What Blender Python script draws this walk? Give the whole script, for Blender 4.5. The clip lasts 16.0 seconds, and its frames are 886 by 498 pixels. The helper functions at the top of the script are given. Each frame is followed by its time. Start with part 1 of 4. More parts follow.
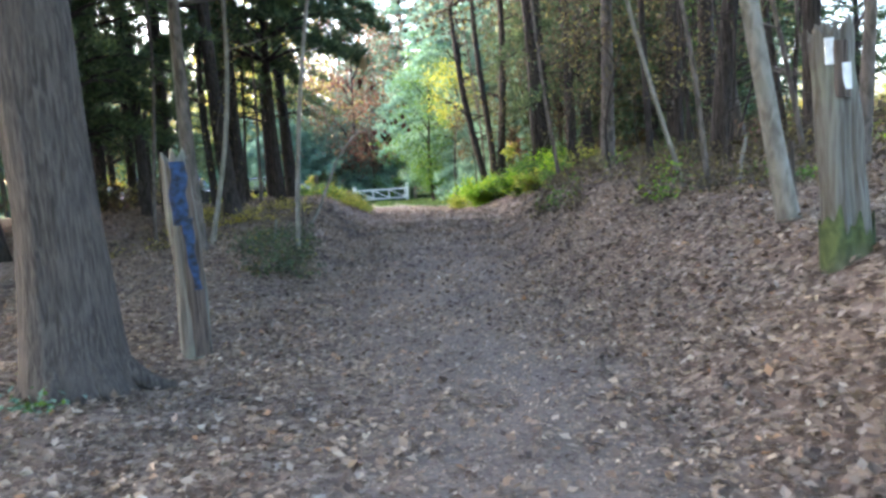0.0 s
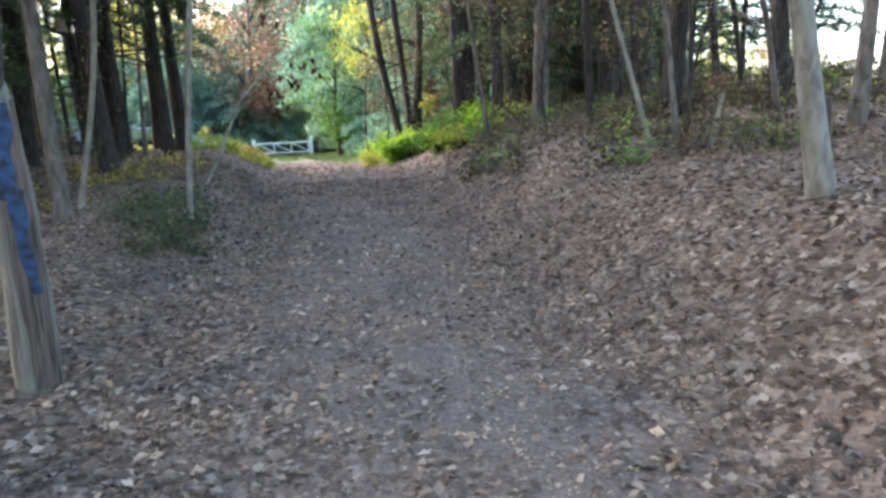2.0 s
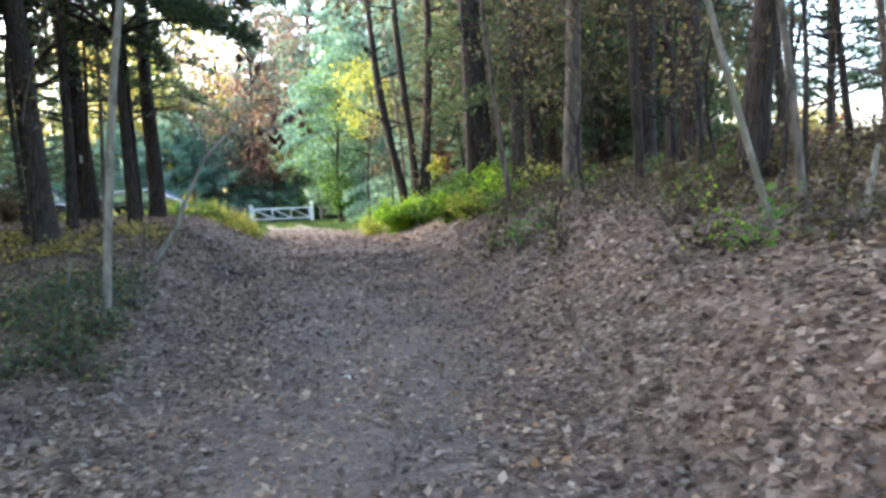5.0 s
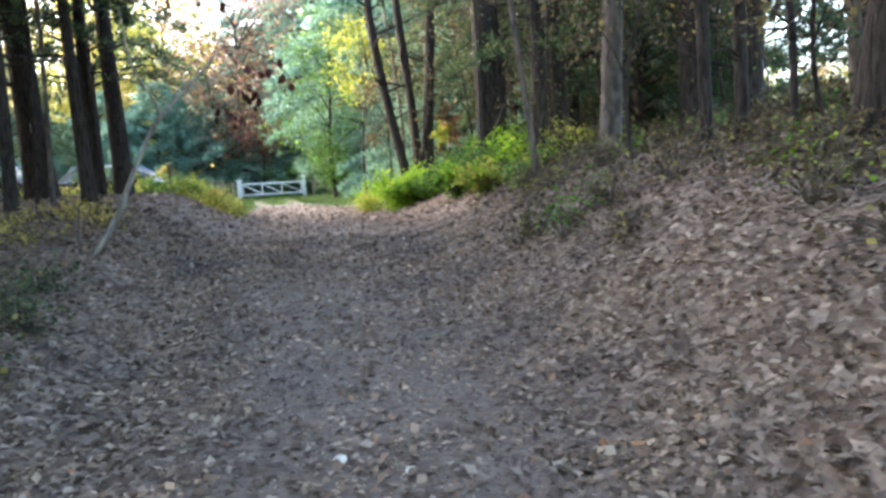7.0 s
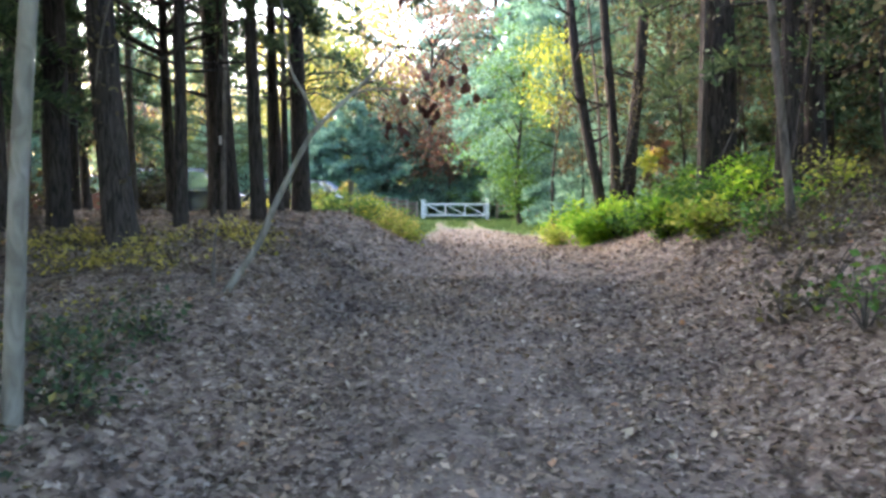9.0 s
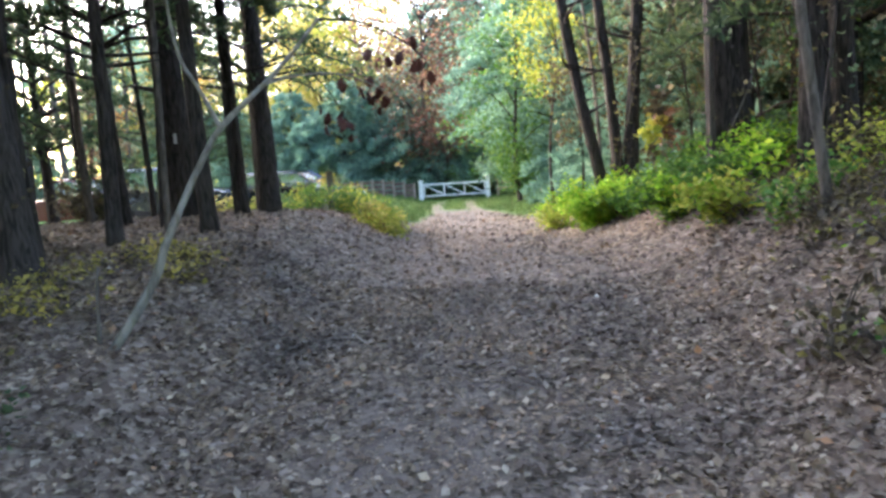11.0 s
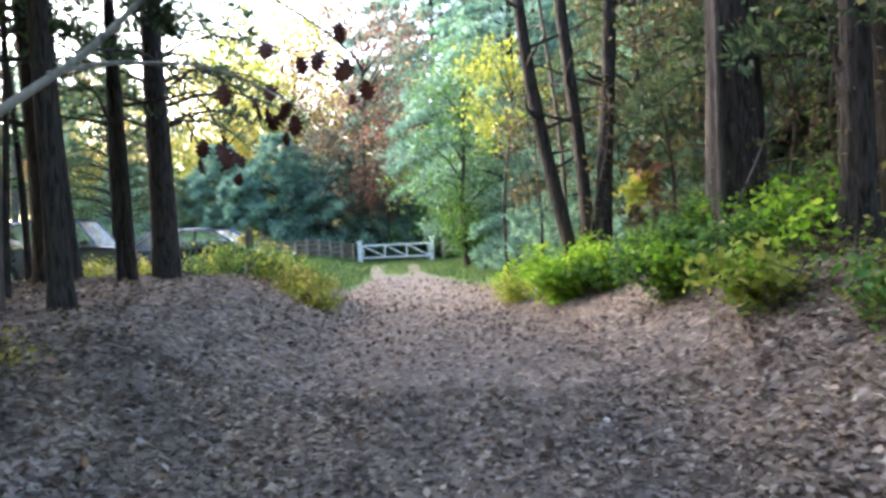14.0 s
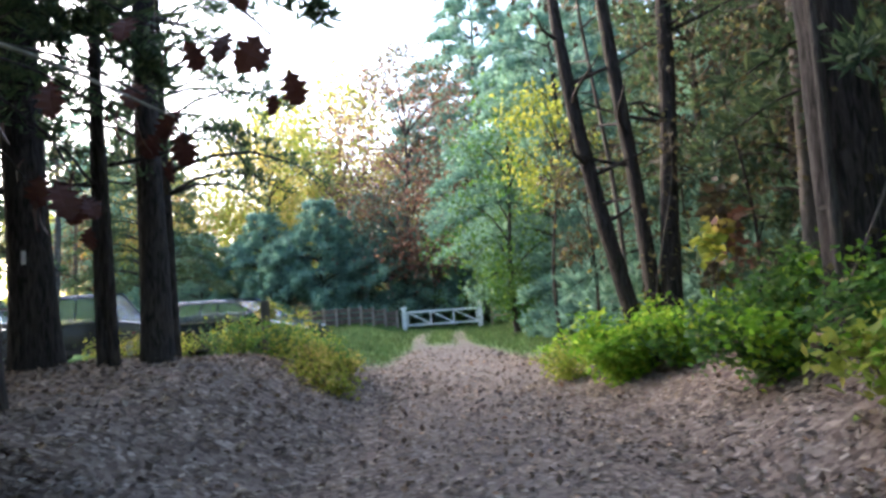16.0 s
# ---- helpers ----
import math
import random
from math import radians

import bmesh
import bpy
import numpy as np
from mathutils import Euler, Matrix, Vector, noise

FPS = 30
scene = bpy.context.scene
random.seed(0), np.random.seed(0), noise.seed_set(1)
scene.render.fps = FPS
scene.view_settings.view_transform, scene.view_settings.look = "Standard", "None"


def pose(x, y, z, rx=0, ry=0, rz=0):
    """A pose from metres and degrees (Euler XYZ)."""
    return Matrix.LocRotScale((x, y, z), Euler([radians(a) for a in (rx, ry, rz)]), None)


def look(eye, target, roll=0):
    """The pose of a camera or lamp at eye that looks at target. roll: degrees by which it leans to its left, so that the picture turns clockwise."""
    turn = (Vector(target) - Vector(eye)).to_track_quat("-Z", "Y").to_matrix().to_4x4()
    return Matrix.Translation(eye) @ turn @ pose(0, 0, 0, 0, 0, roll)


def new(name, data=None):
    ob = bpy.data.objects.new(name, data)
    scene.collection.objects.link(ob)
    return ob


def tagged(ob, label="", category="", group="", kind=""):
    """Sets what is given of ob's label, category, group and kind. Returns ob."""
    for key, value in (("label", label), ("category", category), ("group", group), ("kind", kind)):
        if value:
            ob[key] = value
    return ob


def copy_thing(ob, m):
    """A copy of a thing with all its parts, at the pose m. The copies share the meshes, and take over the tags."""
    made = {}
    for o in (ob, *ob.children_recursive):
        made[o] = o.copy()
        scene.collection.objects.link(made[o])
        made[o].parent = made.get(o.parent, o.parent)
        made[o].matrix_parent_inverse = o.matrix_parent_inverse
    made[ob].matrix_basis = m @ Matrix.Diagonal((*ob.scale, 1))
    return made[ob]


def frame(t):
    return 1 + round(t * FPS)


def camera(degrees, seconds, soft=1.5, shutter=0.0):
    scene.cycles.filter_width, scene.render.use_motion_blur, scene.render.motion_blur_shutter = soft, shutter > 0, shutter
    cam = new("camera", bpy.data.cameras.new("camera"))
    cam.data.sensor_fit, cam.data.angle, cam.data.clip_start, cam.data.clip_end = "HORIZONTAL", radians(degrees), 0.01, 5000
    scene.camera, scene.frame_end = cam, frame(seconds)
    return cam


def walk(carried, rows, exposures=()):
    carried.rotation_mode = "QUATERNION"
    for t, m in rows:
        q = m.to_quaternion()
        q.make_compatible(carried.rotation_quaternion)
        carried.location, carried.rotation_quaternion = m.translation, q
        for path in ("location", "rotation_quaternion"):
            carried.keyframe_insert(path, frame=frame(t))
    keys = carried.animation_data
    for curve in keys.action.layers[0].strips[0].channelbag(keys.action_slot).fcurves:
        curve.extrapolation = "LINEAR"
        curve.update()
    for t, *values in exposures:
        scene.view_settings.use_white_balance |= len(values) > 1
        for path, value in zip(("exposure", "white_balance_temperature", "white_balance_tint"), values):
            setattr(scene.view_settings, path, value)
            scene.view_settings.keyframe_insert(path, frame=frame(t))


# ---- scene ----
cam = camera(65.7, 16.0, 3.0)
PATH = [
    (0, (1.525, -6.138, 1.567), (1.558, -4.148, 1.37), -4.0),
    (0.5, (1.488, -5.692, 1.55), (1.486, -3.703, 1.336), -1.9),
    (1, (1.415, -5.238, 1.533), (1.546, -3.262, 1.257), -4.7),
    (1.5, (1.333, -4.786, 1.603), (1.516, -2.814, 1.325), -1.8),
    (2, (1.219, -4.346, 1.624), (1.525, -2.4, 1.28), -2.9),
    (2.5, (1.147, -3.877, 1.623), (1.536, -1.938, 1.32), -3.4),
    (3, (1.185, -3.351, 1.61), (1.555, -1.399, 1.381), -2.0),
    (3.5, (1.335, -2.881, 1.575), (1.727, -0.931, 1.37), -2.8),
    (4, (1.431, -2.4, 1.603), (1.77, -0.436, 1.431), 0.3),
    (4.5, (1.514, -1.937, 1.617), (1.828, 0.027, 1.403), -1.5),
    (4.7, (1.552, -1.728, 1.613), (1.851, 0.243, 1.459), -2.4),
    (6.8, (1.609, 0.691, 1.598), (1.943, 2.655, 1.423), -1.7),
    (7, (1.645, 0.959, 1.586), (1.954, 2.921, 1.352), -3.1),
    (7.5, (1.637, 1.688, 1.605), (1.691, 3.673, 1.371), 0.8),
    (8, (1.58, 2.291, 1.641), (1.426, 4.273, 1.417), 1.7),
    (8.2, (1.572, 2.476, 1.633), (1.397, 4.463, 1.48), 1.1),
    (10.3, (1.96, 4.15, 1.957), (1.709, 6.126, 1.776), -1.4),
    (10.5, (2.002, 4.305, 1.98), (1.731, 6.274, 1.76), -1.9),
    (11, (2.063, 4.77, 1.982), (1.818, 6.742, 1.755), -3.8),
    (11.5, (2.012, 5.243, 1.974), (1.77, 7.221, 1.804), -1.9),
    (12, (1.903, 5.692, 1.972), (1.77, 7.678, 1.783), -3.1),
    (12.5, (1.843, 6.113, 2.0), (1.697, 8.105, 1.891), -1.2),
    (13, (1.733, 6.514, 2.017), (1.678, 8.51, 1.899), -1.9),
    (13.5, (1.755, 6.924, 2.02), (1.701, 8.92, 1.9), -3.2),
    (14, (1.772, 7.363, 1.996), (1.708, 9.361, 1.934), -2.6),
    (14.5, (1.76, 7.79, 2.032), (1.748, 9.788, 1.961), -3.2),
    (15, (1.814, 8.292, 2.071), (1.753, 10.291, 2.039), -1.5),
    (15.5, (1.87, 8.803, 2.069), (1.722, 10.797, 2.113), -1.6),
    (16, (2.023, 9.298, 2.052), (1.812, 11.283, 2.181), -4.1),
]
walk(cam, [(t, look(e, g, r)) for t, e, g, r in PATH], [(0, 4.15, 6350, 13), (8.2, 4.15, 6450, 12), (12.5, 4.0, 6250, 12), (15, 3.8, 6100, 12), (16, 3.3, 6050, 12)])

# ---- world and sun ----
SUN_AZ, SUN_EL = radians(296), radians(23)
world = bpy.data.worlds.new("sky")
scene.world = world
world.use_nodes = True
wn = world.node_tree
sky = wn.nodes.new("ShaderNodeTexSky")
sky.sky_type, sky.sun_disc = "NISHITA", False
sky.sun_elevation, sky.sun_rotation = SUN_EL, SUN_AZ
sky.air_density, sky.dust_density, sky.ozone_density = 1.0, 4.0, 1.0
wn.nodes["Background"].inputs["Strength"].default_value = 0.15
wn.links.new(sky.outputs[0], wn.nodes["Background"].inputs["Color"])
sun = new("sun", bpy.data.lights.new("sun", "SUN"))
sun.data.energy, sun.data.angle, sun.data.color = 0.5, radians(12), (1.0, 0.9, 0.76)
toward = Vector((math.sin(SUN_AZ) * math.cos(SUN_EL), math.cos(SUN_AZ) * math.cos(SUN_EL), math.sin(SUN_EL)))
sun.matrix_world = look((0, 0, 60), Vector((0, 0, 60)) - toward)

rng = np.random.default_rng(7)


# ---- materials ----
def ramp_of(nt, stops):
    node = nt.nodes.new("ShaderNodeValToRGB")
    el = node.color_ramp.elements
    while len(el) < len(stops):
        el.new(0.5)
    for e, (p, c) in zip(el, stops):
        e.position, e.color = p, (*c, 1)
    return node


def fresh(name):
    m = bpy.data.materials.new(name)
    m.use_nodes = True
    return m, m.node_tree, m.node_tree.nodes["Principled BSDF"]


def bark_material(name, dark, light, stretch=(16, 16, 2.2), bump=0.9, moss=None):
    m, nt, bsdf = fresh(name)
    tc = nt.nodes.new("ShaderNodeTexCoord")
    mp = nt.nodes.new("ShaderNodeMapping")
    mp.inputs["Scale"].default_value = stretch
    nt.links.new(tc.outputs["Object"], mp.inputs["Vector"])
    n1 = nt.nodes.new("ShaderNodeTexNoise")
    n1.inputs["Scale"].default_value, n1.inputs["Detail"].default_value = 1.0, 7
    n1.inputs["Distortion"].default_value = 0.7
    nt.links.new(mp.outputs[0], n1.inputs["Vector"])
    n2 = nt.nodes.new("ShaderNodeTexNoise")
    n2.inputs["Scale"].default_value, n2.inputs["Detail"].default_value = 1.7, 3
    nt.links.new(tc.outputs["Object"], n2.inputs["Vector"])
    r = ramp_of(nt, [(0.36, dark), (0.64, light)])
    nt.links.new(n1.outputs["Fac"], r.inputs[0])
    mix = nt.nodes.new("ShaderNodeMixRGB")
    mix.blend_type = "MIX"
    spot = ramp_of(nt, [(0.52, (0, 0, 0)), (0.7, (0.75, 0.75, 0.75))])
    nt.links.new(n2.outputs["Fac"], spot.inputs[0])
    nt.links.new(spot.outputs[0], mix.inputs[0])
    nt.links.new(r.outputs[0], mix.inputs[1])
    mix.inputs[2].default_value = (*(moss or [0.6 * a + 0.4 * b for a, b in zip(light, dark)]), 1)
    nt.links.new(mix.outputs[0], bsdf.inputs["Base Color"])
    b = nt.nodes.new("ShaderNodeBump")
    b.inputs["Strength"].default_value, b.inputs["Distance"].default_value = bump, 0.03
    nt.links.new(n1.outputs["Fac"], b.inputs["Height"])
    nt.links.new(b.outputs[0], bsdf.inputs["Normal"])
    bsdf.inputs["Roughness"].default_value = 0.93
    bsdf.inputs["Specular IOR Level"].default_value = 0.2
    return m


def leaf_material(name, stops, through_light=0.4, rough=0.6):
    """Leaves that differ one from another and let light through."""
    m, nt, bsdf = fresh(name)
    g = nt.nodes.new("ShaderNodeNewGeometry")
    r = ramp_of(nt, stops)
    nt.links.new(g.outputs["Random Per Island"], r.inputs[0])
    tc = nt.nodes.new("ShaderNodeTexCoord")
    n = nt.nodes.new("ShaderNodeTexNoise")
    n.inputs["Scale"].default_value, n.inputs["Detail"].default_value = 1.3, 2
    nt.links.new(tc.outputs["Object"], n.inputs["Vector"])
    v = ramp_of(nt, [(0.3, (0.62, 0.66, 0.7)), (0.7, (1.2, 1.15, 1.0))])
    nt.links.new(n.outputs["Fac"], v.inputs[0])
    mul = nt.nodes.new("ShaderNodeMixRGB")
    mul.blend_type = "MULTIPLY"
    mul.inputs[0].default_value = 1
    nt.links.new(r.outputs[0], mul.inputs[1])
    nt.links.new(v.outputs[0], mul.inputs[2])
    nt.links.new(mul.outputs[0], bsdf.inputs["Base Color"])
    bsdf.inputs["Roughness"].default_value = rough
    bsdf.inputs["Specular IOR Level"].default_value = 0.25
    if through_light:
        t = nt.nodes.new("ShaderNodeBsdfTranslucent")
        nt.links.new(mul.outputs[0], t.inputs["Color"])
        mx = nt.nodes.new("ShaderNodeMixShader")
        mx.inputs[0].default_value = through_light
        nt.links.new(bsdf.outputs[0], mx.inputs[1])
        nt.links.new(t.outputs[0], mx.inputs[2])
        nt.links.new(mx.outputs[0], nt.nodes["Material Output"].inputs["Surface"])
    return m


def plain(name, color, rough=0.5, metal=0.0, grain=0.12, scale=30.0):
    m, nt, bsdf = fresh(name)
    tc = nt.nodes.new("ShaderNodeTexCoord")
    n = nt.nodes.new("ShaderNodeTexNoise")
    n.inputs["Scale"].default_value, n.inputs["Detail"].default_value = scale, 5
    nt.links.new(tc.outputs["Object"], n.inputs["Vector"])
    lo = tuple(c * (1 - 2 * grain) for c in color)
    hi = tuple(min(1, c * (1 + grain)) for c in color)
    r = ramp_of(nt, [(0.35, lo), (0.65, hi)])
    nt.links.new(n.outputs["Fac"], r.inputs[0])
    nt.links.new(r.outputs[0], bsdf.inputs["Base Color"])
    bsdf.inputs["Roughness"].default_value, bsdf.inputs["Metallic"].default_value = rough, metal
    return m


def ground_material():
    m, nt, bsdf = fresh("forest_floor")
    tc = nt.nodes.new("ShaderNodeTexCoord")
    vor = nt.nodes.new("ShaderNodeTexVoronoi")
    vor.inputs["Scale"].default_value = 17
    nt.links.new(tc.outputs["Object"], vor.inputs["Vector"])
    sep = nt.nodes.new("ShaderNodeSeparateColor")
    nt.links.new(vor.outputs["Color"], sep.inputs[0])
    litter = ramp_of(nt, [(0.0, (0.07, 0.05, 0.041)), (0.5, (0.16, 0.121, 0.1)), (0.9, (0.23, 0.184, 0.156)), (1.0, (0.36, 0.3, 0.26))])
    nt.links.new(sep.outputs[0], litter.inputs[0])
    n = nt.nodes.new("ShaderNodeTexNoise")
    n.inputs["Scale"].default_value, n.inputs["Detail"].default_value = 26, 8
    nt.links.new(tc.outputs["Object"], n.inputs["Vector"])
    dirt = ramp_of(nt, [(0.3, (0.12, 0.098, 0.086)), (0.7, (0.21, 0.178, 0.16))])
    nt.links.new(n.outputs["Fac"], dirt.inputs[0])
    grass = ramp_of(nt, [(0.3, (0.055, 0.11, 0.03)), (0.7, (0.13, 0.22, 0.06))])
    nt.links.new(n.outputs["Fac"], grass.inputs[0])
    a1 = nt.nodes.new("ShaderNodeAttribute")
    a1.attribute_name = "worn"
    a2 = nt.nodes.new("ShaderNodeAttribute")
    a2.attribute_name = "grassy"
    m1, m2 = nt.nodes.new("ShaderNodeMixRGB"), nt.nodes.new("ShaderNodeMixRGB")
    nt.links.new(a1.outputs["Fac"], m1.inputs[0])
    nt.links.new(litter.outputs[0], m1.inputs[1])
    nt.links.new(dirt.outputs[0], m1.inputs[2])
    nt.links.new(a2.outputs["Fac"], m2.inputs[0])
    nt.links.new(m1.outputs[0], m2.inputs[1])
    nt.links.new(grass.outputs[0], m2.inputs[2])
    nt.links.new(m2.outputs[0], bsdf.inputs["Base Color"])
    b = nt.nodes.new("ShaderNodeBump")
    b.inputs["Strength"].default_value, b.inputs["Distance"].default_value = 0.7, 0.03
    nt.links.new(n.outputs["Fac"], b.inputs["Height"])
    nt.links.new(b.outputs[0], bsdf.inputs["Normal"])
    bsdf.inputs["Roughness"].default_value = 0.95
    bsdf.inputs["Specular IOR Level"].default_value = 0.15
    return m


OAK = bark_material("oak_bark", (0.035, 0.031, 0.029), (0.09, 0.079, 0.073), (42, 42, 5), 1.0)
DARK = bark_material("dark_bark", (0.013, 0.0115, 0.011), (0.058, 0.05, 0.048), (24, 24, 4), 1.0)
GREY = bark_material("grey_bark", (0.05, 0.045, 0.041), (0.135, 0.12, 0.11), (12, 12, 4), 0.5)
PALE = bark_material("pale_bark", (0.11, 0.105, 0.093), (0.21, 0.205, 0.185), (12, 12, 5), 0.5, (0.13, 0.14, 0.11))
SNAG = bark_material("weathered_wood", (0.075, 0.065, 0.055), (0.155, 0.155, 0.142), (26, 26, 1.4), 0.8, (0.19, 0.21, 0.16))
MOSS = bark_material("mossy_wood", (0.04, 0.056, 0.025), (0.085, 0.11, 0.045), (14, 14, 9), 0.8, (0.14, 0.14, 0.11))
ROT = bark_material("rotten_wood", (0.03, 0.024, 0.02), (0.13, 0.1, 0.085), (24, 24, 1.5), 1.0)
BLUE = plain("blue_paint", (0.006, 0.03, 0.088), 0.75, 0, 0.45, 14)
WHITE = plain("white_paint", (0.66, 0.68, 0.7), 0.6, 0, 0.12, 12)
FENCE = plain("fence_wood", (0.14, 0.1, 0.085), 0.85, 0, 0.3, 9)
FENCE_PALE = plain("pale_fence_wood", (0.27, 0.22, 0.19), 0.85, 0, 0.2, 9)
STONE = plain("pale_stone", (0.62, 0.6, 0.55), 0.8, 0, 0.12, 40)
FLOOR = ground_material()
LITTER = leaf_material("dry_leaves", [(0.0, (0.07, 0.05, 0.042)), (0.3, (0.145, 0.108, 0.09)), (0.6, (0.21, 0.16, 0.132)), (0.86, (0.32, 0.255, 0.215)), (0.95, (0.42, 0.36, 0.31)), (1.0, (0.3, 0.16, 0.09))], 0.12, 0.75)
PINE = leaf_material("pine_needles", [(0.0, (0.09, 0.18, 0.15)), (0.5, (0.16, 0.29, 0.235)), (1.0, (0.25, 0.4, 0.32))], 0.4)
DEEP = leaf_material("deep_green", [(0.0, (0.035, 0.065, 0.037)), (0.6, (0.07, 0.115, 0.057)), (1.0, (0.13, 0.17, 0.08))], 0.4)
BRIGHT = leaf_material("bright_green", [(0.0, (0.15, 0.31, 0.025)), (0.6, (0.26, 0.48, 0.04)), (1.0, (0.45, 0.56, 0.07))], 0.55)
GREEN = leaf_material("mid_green", [(0.0, (0.06, 0.14, 0.03)), (0.6, (0.1, 0.22, 0.05)), (1.0, (0.2, 0.3, 0.07))], 0.45)
YELLOW = leaf_material("yellow_leaves", [(0.0, (0.27, 0.24, 0.06)), (0.6, (0.45, 0.38, 0.1)), (1.0, (0.6, 0.48, 0.16))], 0.45)
YGREEN = leaf_material("yellow_green", [(0.0, (0.2, 0.27, 0.04)), (0.6, (0.34, 0.38, 0.06)), (1.0, (0.5, 0.47, 0.1))], 0.5)
RUST = leaf_material("rust_leaves", [(0.0, (0.11, 0.05, 0.04)), (0.5, (0.2, 0.105, 0.08)), (1.0, (0.33, 0.2, 0.14))], 0.4)
ORANGE = leaf_material("orange_leaves", [(0.0, (0.36, 0.16, 0.04)), (0.6, (0.55, 0.27, 0.07)), (1.0, (0.6, 0.4, 0.14))], 0.5)
OLIVE = leaf_material("olive_leaves", [(0.0, (0.045, 0.035, 0.025)), (0.5, (0.1, 0.08, 0.05)), (0.88, (0.15, 0.135, 0.06)), (1.0, (0.34, 0.3, 0.09))], 0.28)
OXBLOOD = leaf_material("dark_red_leaves", [(0.0, (0.045, 0.015, 0.012)), (0.7, (0.085, 0.028, 0.02)), (1.0, (0.06, 0.065, 0.02))], 0.2)
GRASS = leaf_material("grass_blades", [(0.0, (0.05, 0.1, 0.03)), (0.6, (0.1, 0.17, 0.055)), (1.0, (0.2, 0.24, 0.1))], 0.3)
TYRE = plain("tyre_rubber", (0.02, 0.02, 0.02), 0.85)
RIM = plain("wheel_alloy", (0.5, 0.5, 0.52), 0.3, 0.9)
GLASS = plain("car_glass", (0.55, 0.62, 0.66), 0.04, 0, 0.03)
GLASS.node_tree.nodes["Principled BSDF"].inputs["Transmission Weight"].default_value = 0.85
LAMP = plain("headlamp_lens", (0.75, 0.77, 0.8), 0.1, 0, 0.05)
REDLAMP = plain("tail_lamp_lens", (0.4, 0.03, 0.03), 0.2, 0, 0.05)
CHROME = plain("chrome", (0.7, 0.7, 0.72), 0.15, 1.0, 0.03)


# ---- ground ----
def step(a, b, v):
    s = np.clip((v - a) / (b - a), 0, 1)
    return s * s * (3 - 2 * s)


def path_x(y):
    """The middle of the trail."""
    return 1.7 - 3.1 * step(15, 40, np.asarray(y, float))


def ripple(x, y):
    return (np.sin(1.3 * x + 0.7 * y) * np.sin(0.9 * y - 0.5 * x + 1) * 0.5 + np.sin(3.1 * x - 1.7 * y + 2) * np.sin(2.3 * y + 1.1 * x) * 0.3
            + np.sin(6.3 * x + 2.2 * y) * np.sin(5.1 * y - 3 * x + 0.6) * 0.2)


def height(x, y):
    x, y = np.asarray(x, float), np.asarray(y, float)
    z = 0.40 * step(2.5, 14.0, y) - 0.05 * step(22, 40, y)
    off = x - path_x(y)
    d = -off - 1.55
    amp = np.interp(y, [-8, 0, 3, 6, 9, 12, 15, 19, 21, 25], [0.2, 0.22, 0.3, 0.5, 0.42, 0.72, 0.85, 0.95, 0.8, 0.42])
    wide = np.interp(y, [0, 6, 10, 14, 20], [2.4, 1.3, 1.9, 2.6, 2.6])
    z = z + amp * step(0, 1, d / wide)
    e = off - 1.15 - 0.35 * step(6, 13, y)
    rise = np.interp(y, [-8, 0, 5, 12, 17, 21, 25, 32], [0.75, 0.82, 0.93, 0.92, 0.8, 0.55, 0.3, 0.05])
    bank = 1.25 * step(0, 2.6, e) + 0.72 * step(1.9, 7.5, e)
    z = z + rise * bank
    rough_ = np.clip(np.abs(off) / 3, 0.15, 1) * np.where(y > 26, 0.4, 1.0)
    far = step(60, 120, np.hypot(x, y - 20))
    return (z + 0.10 * rough_ * ripple(x, y)) * (1 - far) + far * 0.5


def hz(x, y):
    return float(height(x, y))


def mesh_of(name, V, F, mat, smooth=False):
    me = bpy.data.meshes.new(name)
    if isinstance(F, np.ndarray):
        k = F.shape[1]
        me.vertices.add(len(V))
        me.vertices.foreach_set("co", np.ascontiguousarray(V, dtype=np.float32).ravel())
        me.loops.add(F.size)
        me.loops.foreach_set("vertex_index", np.ascontiguousarray(F, dtype=np.int32).ravel())
        me.polygons.add(len(F))
        me.polygons.foreach_set("loop_start", np.arange(0, F.size, k, dtype=np.int32))
        me.update(calc_edges=True)
    else:
        me.from_pydata([tuple(v) for v in V], [], F)
    me.polygons.foreach_set("use_smooth", [smooth] * len(me.polygons))
    me.materials.append(mat)
    return me


def part(name, geo, mat, parent=None, label="", smooth=False):
    ob = new(name, mesh_of(name, geo[0], geo[1], mat, smooth))
    if parent:
        ob.parent = parent
    return tagged(ob, label)


def empty(name, x, y, z, yaw=0.0):
    ob = new(name)
    ob.empty_display_size = 0.2
    ob.matrix_basis = pose(x, y, z, 0, 0, yaw)
    return ob


def spaced(lo, hi, fine_lo, fine_hi, stepf):
    fine = np.arange(fine_lo, fine_hi + stepf / 2, stepf)
    out = [fine_hi + (hi - fine_hi) * (k / 14) ** 2.4 for k in range(1, 15)]
    inn = [fine_lo + (lo - fine_lo) * (k / 14) ** 2.4 for k in range(14, 0, -1)]
    return np.array([*inn, *fine, *out])


gx, gy = spaced(-900, 900, -12, 14, 0.2), spaced(-900, 900, -9, 46, 0.22)
X, Y = np.meshgrid(gx, gy)
ids = np.arange(X.size).reshape(X.shape)
quads = np.stack([ids[:-1, :-1], ids[:-1, 1:], ids[1:, 1:], ids[1:, :-1]], -1).reshape(-1, 4)
gv = np.stack([X, Y, height(X, Y)], -1).reshape(-1, 3)
ground = part("ground", (gv, quads), FLOOR, smooth=True)
tagged(ground, "leaf-strewn forest floor with a worn trail and grass", "ground", kind="structure")


